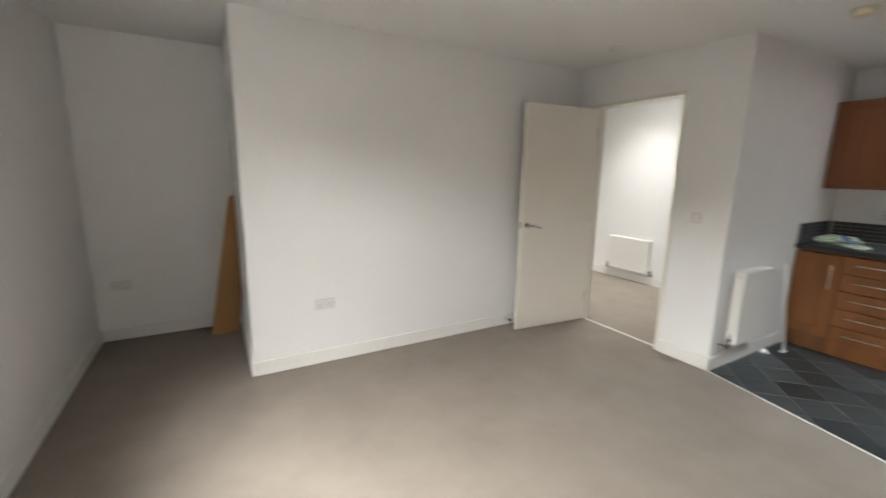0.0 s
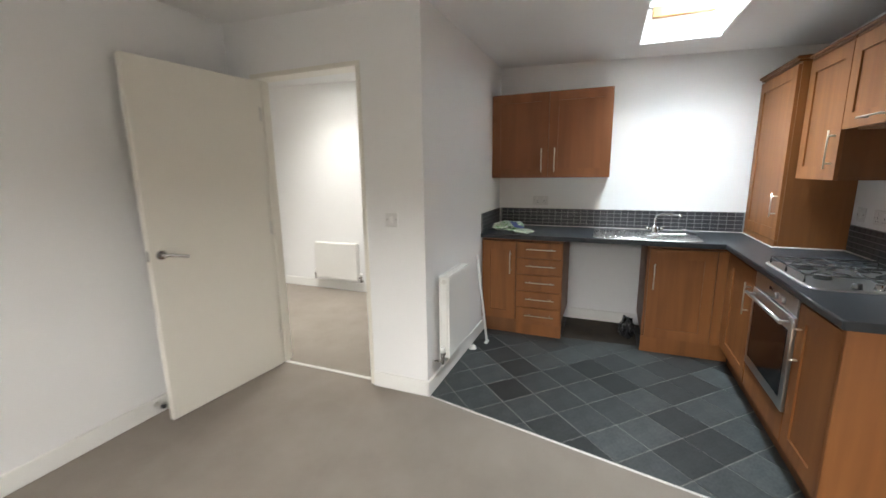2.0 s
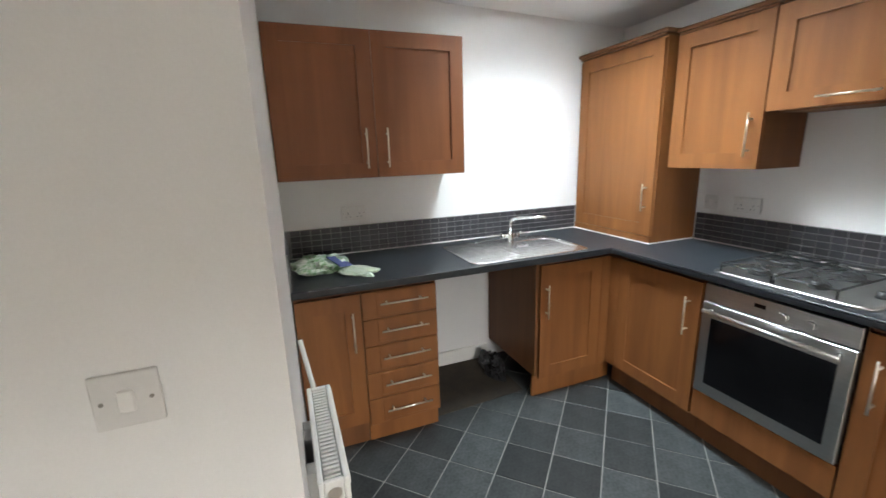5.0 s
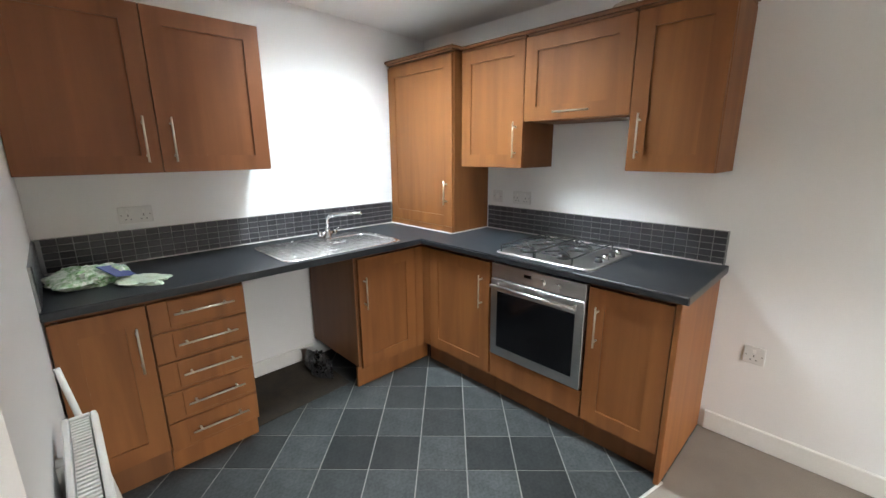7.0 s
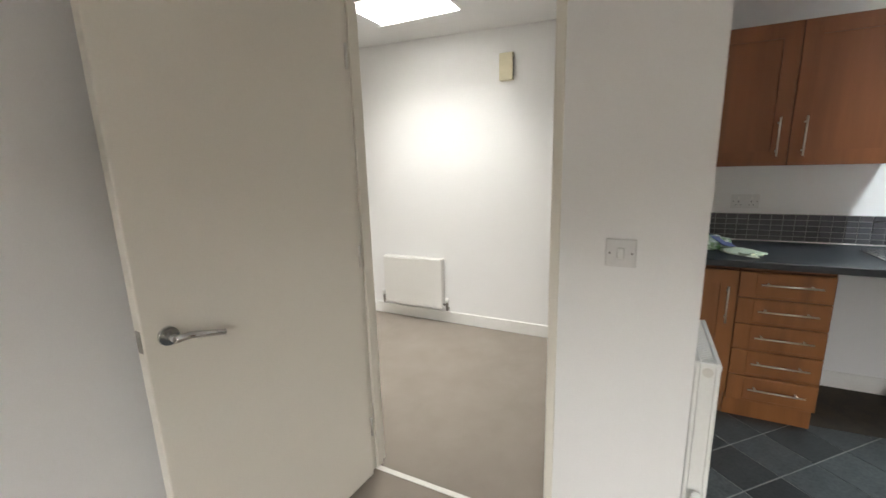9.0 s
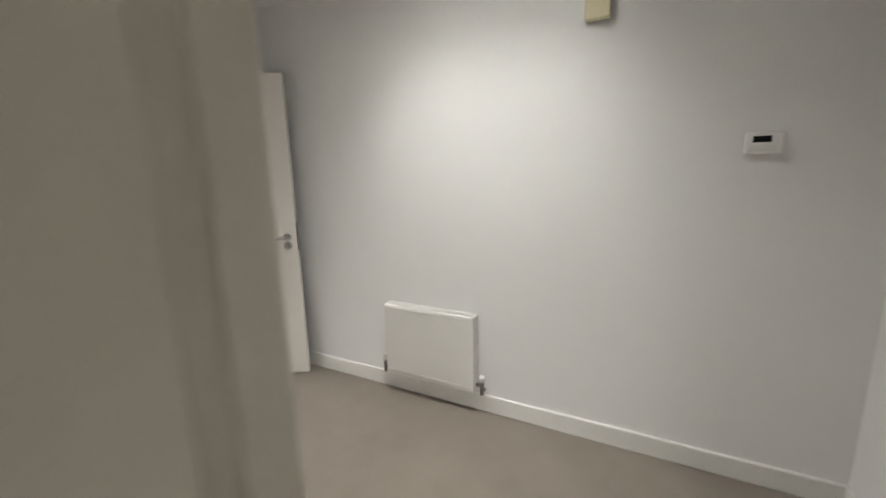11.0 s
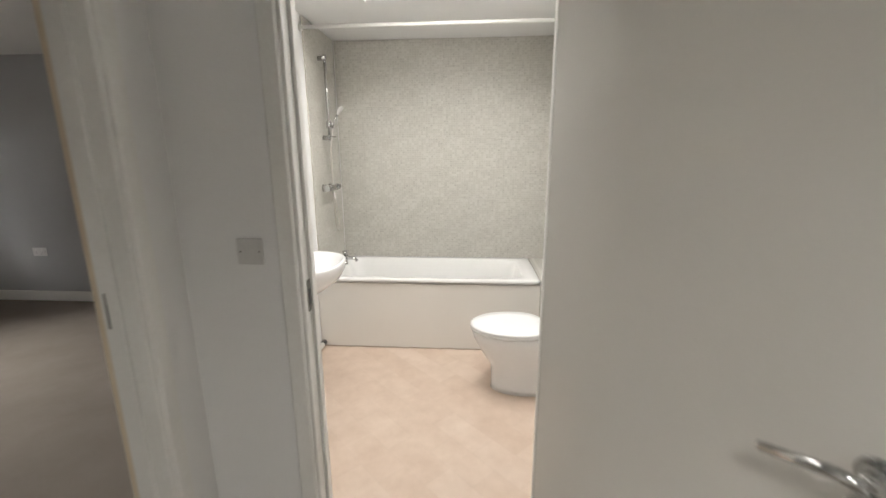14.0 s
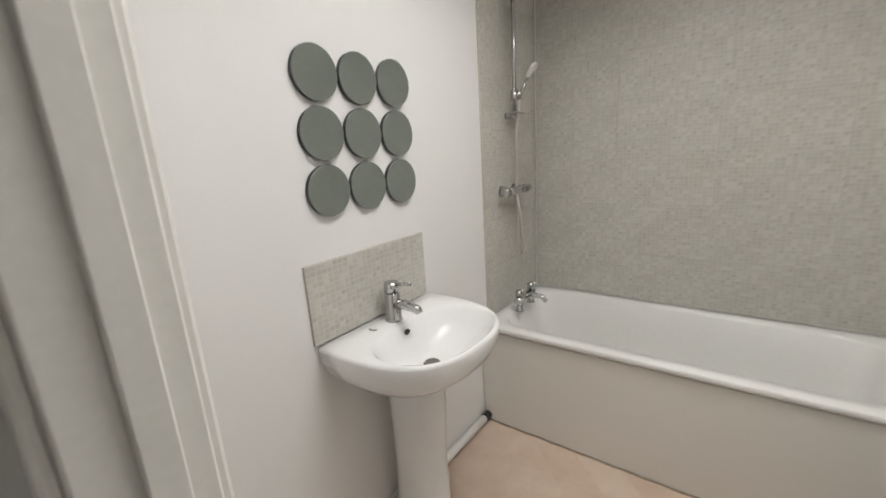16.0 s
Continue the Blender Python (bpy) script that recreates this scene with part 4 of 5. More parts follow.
# radiators
def radiator(m, length, z0, z1, deep, label, gap=0.0295, flat_face=False):
    """Local: x along the wall, front facing -y, wall at y = deep + gap."""
    r = thing("radiator", m, label, "radiator", "panel radiators")
    panels = (0.0, deep - 0.014) if deep > 0.05 else (0.0,)
    for y in panels:
        bm = bmesh.new()
        if y == 0.0 and flat_face:
            box(bm, 0, length, y, y + 0.014, z0, z1, 0.005, 2)
        elif y == 0.0:
            n = int(length / 0.036)
            prof = [(0.0, y + 0.014), (0.0, y + 0.002)]
            for k in range(n):
                x = (k + 0.5) * length / n
                prof += [(x - 0.013, y + 0.001), (x - 0.007, y + 0.0002), (x + 0.007, y + 0.0002), (x + 0.013, y + 0.001)]
            prof += [(length, y + 0.002), (length, y + 0.014)]
            flat = [(px, max(py, y + 0.001)) for px, py in prof]
            loft(bm, [[(px, max(py, y + 0.004), z0) for px, py in prof], [(px, py, z0 + 0.004) for px, py in flat], [(px, py, z0 + 0.035) for px, py in flat],
                      [(px, py, z0 + 0.05) for px, py in prof], [(px, py, z1 - 0.05) for px, py in prof], [(px, py, z1 - 0.035) for px, py in flat],
                      [(px, py, z1 - 0.004) for px, py in flat], [(px, max(py, y + 0.004), z1) for px, py in prof]], smooth=False)
        else:
            box(bm, 0, length, y, y + 0.014, z0, z1, 0.003)
        part("panel", bm, M_RAD, r)
    if len(panels) > 1:
        for x in (0.0, length - 0.012):
            boxpart("side_cover", (x, x + 0.012, 0.0145, deep - 0.0145, z0 + 0.01, z1 - 0.002), M_RAD, r, 0.002)
        bm = bmesh.new()
        n = int(length / 0.016)
        for k in range(n):
            x = 0.015 + k * (length - 0.03) / n
            box(bm, x, x + 0.007, 0.017, deep - 0.017, z1 - 0.010, z1 - 0.004)
        part("grille", bm, M_RAD, r)
        bm = bmesh.new()
        n = 14
        for k in range(n):
            x = 0.03 + k * (length - 0.06) / n
            box(bm, x, x + 0.02, 0.03, deep - 0.03, z0 + 0.03, z1 - 0.03)
        part("fin", bm, M_RAD, r)
    if flat_face:
        bm = bmesh.new()
        for k in range(19):
            x = 0.03 + k * (length - 0.06) / 18
            box(bm, x - 0.010, x + 0.010, -0.0025, 0.001, z0 + 0.020, z0 + 0.030, 0.0015)
        part("seam_weld", bm, M_RAD, r)
        boxpart("top_lip", (0.004, length - 0.004, -0.0022, 0.001, z1 - 0.026, z1 - 0.010), M_RAD, r, 0.0015)
    bm = bmesh.new()
    tube(bm, [(-0.0015, deep / 2, z1 - 0.035), (0.001, deep / 2, z1 - 0.035)], 0.016, 16)
    part("bleed_cap", bm, M_SATIN, r)
    for x, s in ((-0.001, -1), (length + 0.001, 1)):
        bm = bmesh.new()
        tube(bm, [(x, deep / 2, z0 + 0.035), (x + s * 0.035, deep / 2, z0 + 0.035)], 0.010, 12)
        tube(bm, [(x + s * 0.035, deep / 2, z0 + 0.06), (x + s * 0.035, deep / 2, z0 - 0.02)], 0.012, 12)
        tube(bm, [(x + s * 0.035, deep / 2, z0 - 0.008), (x + s * 0.035, deep + gap - 0.001, z0 - 0.008)], 0.0075, 10)
        v = part("valve", bm, M_VALVE, r, "metal radiator valve with its pipe into the wall")
        bm = bmesh.new()
        tube(bm, [(x + s * 0.035, deep / 2, z0 + 0.061), (x + s * 0.035, deep / 2, z0 + 0.095)], [0.017, 0.015], 14)
        part("valve_cap", bm, M_PLASTIC, v)
    for x in (0.12, length - 0.12):
        boxpart("bracket", (x - 0.02, x + 0.02, deep, deep + gap, z0 + 0.1, z1 - 0.05), M_RAD, r)
    return r


radiator(pose(3.140, 1.474, 0), 0.42, 0.20, 0.765, 0.072, "white double-panel radiator on the kitchen wall", 0.0215, flat_face=True)
radiator(pose(4.762, 3.905, 0, 0, 0, -90), 0.605, 0.145, 0.60, 0.072, "white panel radiator low on the hall wall", 0.0105, flat_face=True)


# sockets and switches
def plate(name, m, w, h, label, category, kind):
    """A wall plate; local front faces -y, wall at y = 0."""
    p = thing(name, m, label, category, "wall plates")
    boxpart("face_plate", (-w / 2, w / 2, -0.009, -0.0005, -h / 2, h / 2), M_PLATEG if kind == "blank" else M_PLATE, p, 0.003, seg=2)
    if kind == "switch":
        boxpart("rocker", (-0.011, 0.011, -0.0135, -0.0085, -0.018, 0.018), M_PLASTIC, p, 0.003)
    elif kind == "socket":
        n = 2 if w > 0.1 else 1
        for k in range(n):
            cx = (k - (n - 1) / 2) * 0.066
            boxpart("rocker", (cx - 0.006, cx + 0.006, -0.013, -0.0085, 0.012, 0.030), M_PLASTIC, p, 0.002)
            for dx, dz, a, b in ((0, -0.002, 0.002, 0.005), (-0.011, -0.022, 0.0035, 0.002), (0.011, -0.022, 0.0035, 0.002)):
                boxpart("pin_slot", (cx + dx - a, cx + dx + a, -0.0096, -0.0088, dz - b, dz + b), M_DARKPL, p)
    for x in (-w / 2 + 0.012, w / 2 - 0.012):
        bm = bmesh.new()
        tube(bm, [(x, -0.0089, 0), (x, -0.0098, 0)], 0.0032, 10)
        part("screw", bm, M_VALVE, p)
    return p


plate("wall_socket", pose(0.495, 3.04, 0.465), 0.146, 0.086, "white double socket low on the living room wall", "socket", "socket")
plate("wall_socket", pose(-0.90, 4.24, 0.47), 0.146, 0.086, "white double socket low on the recess wall", "socket", "socket")
plate("wall_socket", pose(2.415, -0.86, 0.48, 0, 0, 180), 0.086, 0.086, "white single socket on the wall beside the kitchen", "socket", "socket")
plate("wall_socket", pose(4.79, 1.165, 1.145, 0, 0, -90), 0.146, 0.086, "white double socket above the dark splashback", "socket", "socket")
plate("fused_switch", pose(4.005, -0.86, 1.14, 0, 0, 180), 0.086, 0.086, "white fused switch above the hob splashback", "switch", "switch")
plate("wall_socket", pose(3.80, -0.86, 1.14, 0, 0, 180), 0.146, 0.086, "white socket above the hob splashback", "socket", "socket")
plate("light_switch", pose(2.99, 1.787, 1.143, 0, 0, -90), 0.086, 0.086, "white light switch on the pier beside the door", "switch", "switch")
plate("light_switch", pose(3.409, 5.33, 1.137), 0.086, 0.086, "grey blank isolator plate with dark screws beside the bathroom door", "switch", "blank")
plate("light_switch", pose(3.17, 4.19, 1.125, 0, 0, 90), 0.086, 0.086, "white light switch on the hall wall", "switch", "switch")
plate("wall_socket", pose(-0.25, 7.80, 0.52), 0.146, 0.086, "white double socket on the bedroom wall", "socket", "socket")

# door chime and thermostat in the hall
c = thing("door_chime", pose(4.845, 2.725, 2.128, 0, 0, -90), "yellowed plastic door chime box high on the hall wall", "door chime")
boxpart("casing", (-0.052, 0.052, -0.045, -0.0005, -0.097, 0.097), M_CREAMPL, c, 0.006, seg=2)
# dark strip standing in for the thin shadow down the casing's side
boxpart("shadow_strip", (0.0515, 0.0528, -0.030, -0.012, -0.07, 0.07), M_DARKPL, c)
c = thing("thermostat", pose(4.845, 2.09, 1.482, 0, 0, -90), "white room thermostat with a dark display", "thermostat")
boxpart("casing", (-0.062, 0.062, -0.026, -0.0005, -0.042, 0.042), M_PLASTIC, c, 0.010, seg=3)
boxpart("display", (-0.038, 0.020, -0.0272, -0.0255, 0.002, 0.026), M_BLACKGLASS, c)

# ceiling fittings
def ceiling_disc(name, x, y, r, h, material, label, category):
    c = thing(name, pose(x, y, ceiling_height(y) + 0.001), label, category)
    bm = bmesh.new()
    loft(bm, [ring(0, 0, -0.0005, r, r, 32), ring(0, 0, -h * 0.5, r, r, 32), ring(0, 0, -h, r * 0.78, r * 0.78, 32)])
    part("casing", bm, material, c)
    bm = bmesh.new()
    tube(bm, [(r * 0.3, 0, -h), (r * 0.3, 0, -h - 0.004)], r * 0.12, 14)
    part("test_button", bm, material, c)


# filled vent hole on the wall above the hood
bm = bmesh.new()
pts = [(0.085 * math.cos(2 * math.pi * k / 14) * (1 + 0.25 * noise.noise(Vector((k * 0.9, 2, 0)))), 0.045 * math.sin(2 * math.pi * k / 14)) for k in range(14)]
loft(bm, [[(3.20 + x, -0.8597, 2.17 + z) for x, z in pts], [(3.20 + 0.8 * x, -0.855, 2.17 + 0.8 * z) for x, z in pts]])
tagged(part("trim_plaster_patch", bm, mottled("bare_plaster", (0.50, 0.42, 0.35), (0.66, 0.58, 0.50), 0.9, 18.0, 90.0, 0.4)), label="rough bare plaster patch above the hood cabinet", category="plaster patch", kind="structure")
ceiling_disc("smoke_alarm", 2.60, 2.33, 0.055, 0.035, M_PLASTIC, "round white smoke alarm on the ceiling", "smoke alarm")
ceiling_disc("heat_alarm", 2.99, 1.06, 0.052, 0.040, M_CREAMPL, "yellowed round heat alarm on the kitchen ceiling", "heat alarm")
c = thing("spotlight_bar", pose(2.90, 0.40, ceiling_height(0.40) - 0.006), "satin ceiling light bar with swivel spotlights, switched off", "ceiling light")
boxpart("bar", (-0.025, 0.025, -0.17, 0.17, -0.022, -0.0005), M_SATIN, c, 0.006)
for y in (-0.12, 0.12):
    a = Vector((0, y, -0.022))
    dv = Vector((-0.45, 0.25 if y > 0 else -0.3, -0.75)).normalized()
    bm = bmesh.new()
    tube(bm, [a, a + Vector((0, 0, -0.03))], 0.007, 10)
    p0 = a + Vector((0, 0, -0.035))
    tube(bm, [p0 - dv * 0.012, p0, p0 + dv * 0.055, p0 + dv * 0.062], [0.014, 0.024, 0.034, 0.034], 20)
    sp = part("spot_head", bm, M_SATIN, c)
    bm = bmesh.new()
    tube(bm, [p0 + dv * 0.0625, p0 + dv * 0.066], [0.028, 0.026], 20)
    part("bulb", bm, M_PLASTIC, sp)

# loose things
p = thing("plank_stack", pose(-0.16, 4.03, 0), "stack of leftover oak floor planks leaning in the recess", "planks")
for k in range(4):
    pl = boxpart("plank", (-0.065, 0.065, -0.007, 0.007, 0, 1.22 + 0.004 * k), M_OAK, p, 0.0015)
    pl.matrix_local = pose(0.03 * k - 0.055, -0.045 + 0.0165 * k, 0.001, -7.2, 10.5 - 0.8 * k, 0)

# white leg leaning on the radiator
s = thing("white_pole", pose(3.925, 1.445, 0), "slim white metal pole with a foot leaning beside the radiator", "pole")
bm = bmesh.new()
tube(bm, [(0, 0, 0.012), (0.055, 0.105, 0.745)], 0.010, 12)
part("shaft", bm, M_RAD, s)
bm = bmesh.new()
box(bm, -0.035, 0.035, -0.014, 0.014, 0.001, 0.014, 0.003)
part("foot", bm, M_RAD, s)
s = thing("pipe_cover", pose(3.77, 1.52, 0), "small white plastic pipe collar on the kitchen floor", "pipe collar")
bm = bmesh.new()
loft(bm, [ring(0, 0, 0.002, 0.032, 0.032, 20), ring(0, 0, 0.012, 0.028, 0.028, 20), ring(0, 0, 0.03, 0.016, 0.016, 20)])
part("collar", bm, M_PLASTIC, s)


def crumpled(name, m, a, b, h, material, label, category, seed, flat=1.0):
    """A crumpled sheet or bag: a shell of folds over an oval base."""
    t = thing(name, m, label, category)
    bm = bmesh.new()
    n, rows = 36, 9
    loops = []
    for j in range(rows):
        f = j / (rows - 1)
        z = 0.002 + h * math.sin(f * math.pi / 2) ** flat
        sc = math.cos(f * math.pi / 2 * 0.96) ** 0.6
        lp = []
        for k in range(n):
            th = 2 * math.pi * k / n
            q = noise.noise(Vector((math.cos(th) * 1.7 + seed, math.sin(th) * 1.7, f * 2.5))) * 0.45
            q2 = noise.noise(Vector((math.cos(th) * 5 + seed, math.sin(th) * 5, f * 6))) * 0.22
            rr = sc * (1 + q + q2)
            zz = max(0.002, z * (1 + 0.55 * q2 + 0.4 * q) if j else 0.002)
            lp.append((a * rr * math.cos(th), b * rr * math.sin(th), zz))
        loops.append(lp)
    loft(bm, loops, smooth=False)
    part("bag", bm, material, t)
    return t


g = crumpled("plastic_bag", pose(4.49, 1.40, TOP, 0, 0, 10), 0.15, 0.14, 0.062, M_BAGG, "crumpled green and white plastic bag on the worktop", "plastic bag", 3)
bm = bmesh.new()
box(bm, -0.13, -0.03, -0.13, -0.02, 0.045, 0.049, 0.001)
bmesh.ops.rotate(bm, verts=bm.verts, cent=(-0.08, -0.08, 0.047), matrix=Euler((radians(12), radians(-25), radians(30))).to_matrix())
part("blue_label", bm, M_BAGB, g, "blue printed patch")
g = crumpled("plastic_bag", pose(4.34, 1.235, TOP, 0, 0, 35), 0.115, 0.075, 0.018, M_BAGP, "flattened pale green plastic bag on the worktop", "plastic bag", 8, 0.6)
crumpled("bin_bag", pose(4.57, 0.345, 0.0055), 0.14, 0.066, 0.12, M_BIN, "crumpled black bin bag under the worktop", "bin bag", 5)
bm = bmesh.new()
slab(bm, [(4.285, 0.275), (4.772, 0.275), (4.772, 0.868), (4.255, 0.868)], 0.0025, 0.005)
tagged(part("dark_floor_patch", bm, M_FLOOR_PATCH), label="near-black brown patch laid over the floor under the worktop", category="floor patch", kind="structure")

# ---- bathroom ----
# bath
b = thing("bathtub", pose(3.792, 7.283, 0), "white acrylic bathtub built in against mosaic tiles", "bathtub")
hx, hy, zr = 0.830, 0.354, 0.557
bm = bmesh.new()
outer = lambda z, d=0.0: ring(0, 0, z, hx - d, hy - d, 64, 30)
inner = lambda z, ax, ay, p=6: ring(-0.02, 0.0, z, ax, ay, 64, p)
loft(bm, [outer(zr - 0.026, 0.026), outer(zr - 0.026, 0.003), outer(zr - 0.022), outer(zr - 0.005), outer(zr, 0.005), inner(zr, hx - 0.085, hy - 0.062, 7), inner(zr - 0.012, hx - 0.098, hy - 0.074, 7),
          inner(zr - 0.20, hx - 0.135, hy - 0.092, 6), inner(zr - 0.37, hx - 0.185, hy - 0.112, 5), inner(zr - 0.405, hx - 0.25, hy - 0.155, 4)], cap0=False)
part("tub", bm, M_ACRYL, b)
boxpart("bath_panel", (-0.828, 0.830, -0.337, -0.325, 0.005, zr - 0.038), M_PANEL, b, 0.003, "cream acrylic front panel")
bm = bmesh.new()
tube(bm, [(-0.826 + 0.0412 * k, -0.340 + 0.0025 * math.sin(k * 1.9), 0.0045 + 0.0012 * math.sin(k * 1.1)) for k in range(41)], 0.0048, 8)
part("panel_bead", bm, M_BEAD, b, "dirty uneven bead at the foot of the panel")
bm = bmesh.new()
tube(bm, [(-0.55, 0, zr - 0.404), (-0.55, 0, zr - 0.400)], [0.034, 0.03], 20)
part("waste", bm, M_CHROME, b)
led = thing("ledge", pose(4.705, 7.30, 0), "mosaic-tiled boxed ledge at the end of the bath", "ledge")
tagged(led, kind="structure")
boxpart("ledge_top", (-0.081, 0.0845, -0.352, 0.338, 0.536, 0.558), M_MOSAIC, led, 0.002)
boxpart("ledge_front", (-0.081, 0.0845, -0.352, -0.339, 0.001, 0.535), M_MOSAIC, led, 0.001)

# bath mixer tap
t = thing("bath_tap", pose(3.062, 7.262, 0.5575), "chrome bath mixer tap on the rim", "tap")
bm = bmesh.new()
for y in (-0.075, 0.075):
    tube(bm, [(0, y, 0), (0, y, 0.006), (0, y, 0.05)], [0.025, 0.018, 0.016], 18)
tube(bm, [(0, -0.10, 0.058), (0, 0.10, 0.058)], 0.020, 18)
part("tap_body", bm, M_CHROME, t)
bm = bmesh.new()
tube(bm, [(0, 0, 0.06), (0.05, 0, 0.075), (0.10, 0, 0.070), (0.125, 0, 0.048)], [0.017, 0.015, 0.013, 0.012], 14)
part("spout", bm, M_CHROME, t)
for y in (-0.075, 0.075):
    bm = bmesh.new()
    tube(bm, [(0, y, 0.076), (0, y, 0.115)], [0.020, 0.017], 16)
    tube(bm, [(-0.02, y, 0.105), (0.03, y, 0.118)], 0.005, 8)
    part("tap_lever", bm, M_CHROME, t)

# shower rail with bar mixer, hose and head
sr = thing("shower_rail", pose(2.969, 7.258, 1.205), "chrome shower riser rail with hand shower and bar mixer", "shower")
bm = bmesh.new()
tube(bm, [(0.052, 0, 0.36), (0.052, 0, 0.97)], 0.0105, 14)
for z in (0.38, 0.95):
    tube(bm, [(0.001, 0, z), (0.06, 0, z)], 0.017, 14)
part("rail", bm, M_CHROME, sr)
bm = bmesh.new()
tube(bm, [(0.055, -0.10, 0.0), (0.055, 0.10, 0.0)], 0.021, 18)
for y in (-0.07, 0.07):
    tube(bm, [(0.001, y, 0), (0.055, y, 0)], [0.03, 0.017], 16)
part("mixer_bar", bm, M_CHROME, sr)
for s_ in (-1, 1):
    bm = bmesh.new()
    tube(bm, [(0.055, s_ * 0.10, 0), (0.055, s_ * 0.14, 0)], [0.024, 0.022], 18)
    part("knob", bm, M_CHROME, sr)
bm = bmesh.new()
tube(bm, [(0.055, 0, -0.02), (0.075, 0.01, -0.15), (0.085, 0.015, -0.30), (0.065, 0.03, -0.36), (0.05, 0.035, -0.30), (0.045, 0.02, 0.0), (0.055, 0.012, 0.30), (0.082, 0.0, 0.45)],
     0.0065, 10)
part("hose", bm, M_SATIN, sr)
bm = bmesh.new()
tube(bm, [(0.052, 0, 0.45), (0.052, 0, 0.50)], 0.019, 16)
tube(bm, [(0.052, 0, 0.475), (0.090, 0, 0.478)], 0.013, 14)
part("slider", bm, M_CHROME, sr)
bm = bmesh.new()
tube(bm, [(0.082, 0, 0.45), (0.092, 0.004, 0.49), (0.118, 0.012, 0.55)], [0.008, 0.008, 0.007], 14)
part("handset_handle", bm, M_CHROME, sr)
bm = bmesh.new()
tube(bm, [(0.1185, 0.0122, 0.551), (0.128, 0.015, 0.572), (0.145, 0.019, 0.592)], [0.008, 0.013, 0.016], 14)
tube(bm, [(0.140, 0.019, 0.600), (0.152, 0.019, 0.588)], [0.020, 0.025], 22)
part("shower_head", bm, M_PLASTIC, sr, "white hand shower head")
boxpart("soap_dish", (0.03, 0.09, -0.05, 0.05, 0.385, 0.393), M_CHROME, sr, 0.003)

# shower curtain rail
c = thing("curtain_rail", pose(2.96, 6.98, 2.285), "white shower curtain rail between the walls", "curtain rail")
bm = bmesh.new()
tube(bm, [(0.004, 0, 0), (1.826, 0, 0)], 0.0125, 14)
part("rod", bm, M_TRIM, c)
for x0, x1 in ((0.0008, 0.014), (1.816, 1.8292)):
    bm = bmesh.new()
    tube(bm, [(x0, 0, 0), (x1, 0, 0)], 0.024, 18)
    part("flange", bm, M_TRIM, c)

# basin and pedestal
bs = thing("washbasin", pose(2.96, 6.26, 0), "white ceramic washbasin on a full pedestal", "washbasin")


def dshape(z, depth, half, x0=0.001, n=48, power=2.6):
    """A D-shaped loop: straight along the wall, short straight sides, rounded to the front."""
    out = []
    side, m = depth * 0.22, n - 8
    for k in range(m):
        t = math.pi * (k / (m - 1) - 0.5)
        c, s = math.cos(t), math.sin(t)
        out.append((x0 + side + (depth - side) * abs(c) ** (2 / power), half * math.copysign(abs(s) ** (2 / power), s), z))
    for k in range(8):
        f = 1 - 2 * k / 7
        out.append((x0 + (0.0 if 0 < k < 7 else 0.004), f * half * 0.99, z))
    return out


def bowl(z, a, b, cx=0.255, n=48):
    return [ring(cx, 0, z, a, b, n, 2.5)[(k - 20) % n] for k in range(n)]


bm = bmesh.new()
loft(bm, [dshape(0.665, 0.27, 0.15), dshape(0.70, 0.33, 0.205), dshape(0.755, 0.40, 0.262), dshape(0.80, 0.425, 0.280), dshape(0.845, 0.432, 0.287),
          dshape(0.855, 0.428, 0.283, 0.003), dshape(0.858, 0.418, 0.275, 0.006), bowl(0.853, 0.158, 0.236), bowl(0.840, 0.148, 0.226), bowl(0.800, 0.128, 0.195, 0.253),
          bowl(0.762, 0.100, 0.148, 0.248), bowl(0.742, 0.068, 0.095, 0.238), bowl(0.735, 0.036, 0.045, 0.234)])
part("basin", bm, M_CERAMIC, bs)
bm = bmesh.new()
loft(bm, [ring(0.135, 0, 0.0015, 0.105, 0.098, 32, 2.6), ring(0.135, 0, 0.03, 0.098, 0.090, 32, 2.6), ring(0.14, 0, 0.30, 0.092, 0.085, 32, 2.5),
          ring(0.145, 0, 0.60, 0.100, 0.092, 32, 2.4), ring(0.15, 0, 0.69, 0.115, 0.11, 32, 2.4)])
part("pedestal", bm, M_CERAMIC, bs)
bm = bmesh.new()
tube(bm, [(0.234, -0.010, 0.735), (0.234, -0.010, 0.741)], [0.030, 0.025], 24)
part("waste", bm, M_VALVE, bs, "dull metal waste")
bm = bmesh.new()
tube(bm, [(0.118, 0, 0.822), (0.126, 0, 0.819)], 0.011, 16)
part("overflow", bm, M_DARKPL, bs)
bm = bmesh.new()
tube(bm, [(0.055, -0.075, 0.668), (0.057, -0.076, 0.625), (0.066, -0.072, 0.612), (0.11, -0.06, 0.610)], [0.011, 0.011, 0.012, 0.012], 12)
part("tap_tail", bm, M_VALVE, bs, "dark tap tail under the basin")
t = thing("basin_tap", pose(3.025, 6.26, 0.8565), "chrome single-lever basin mixer tap", "tap")
bm = bmesh.new()
tube(bm, [(0, 0, 0), (0, 0, 0.006), (0, 0, 0.098), (0, 0, 0.104)], [0.032, 0.028, 0.027, 0.022], 22)
part("tap_body", bm, M_CHROME, t)
bm = bmesh.new()
tube(bm, [(0.01, 0, 0.060), (0.06, 0, 0.066), (0.115, 0, 0.057), (0.122, 0, 0.046)], [0.019, 0.017, 0.015, 0.013], 16)
part("spout", bm, M_CHROME, t)
bm = bmesh.new()
tube(bm, [(0, 0, 0.106), (0, 0, 0.140)], [0.027, 0.025], 20)
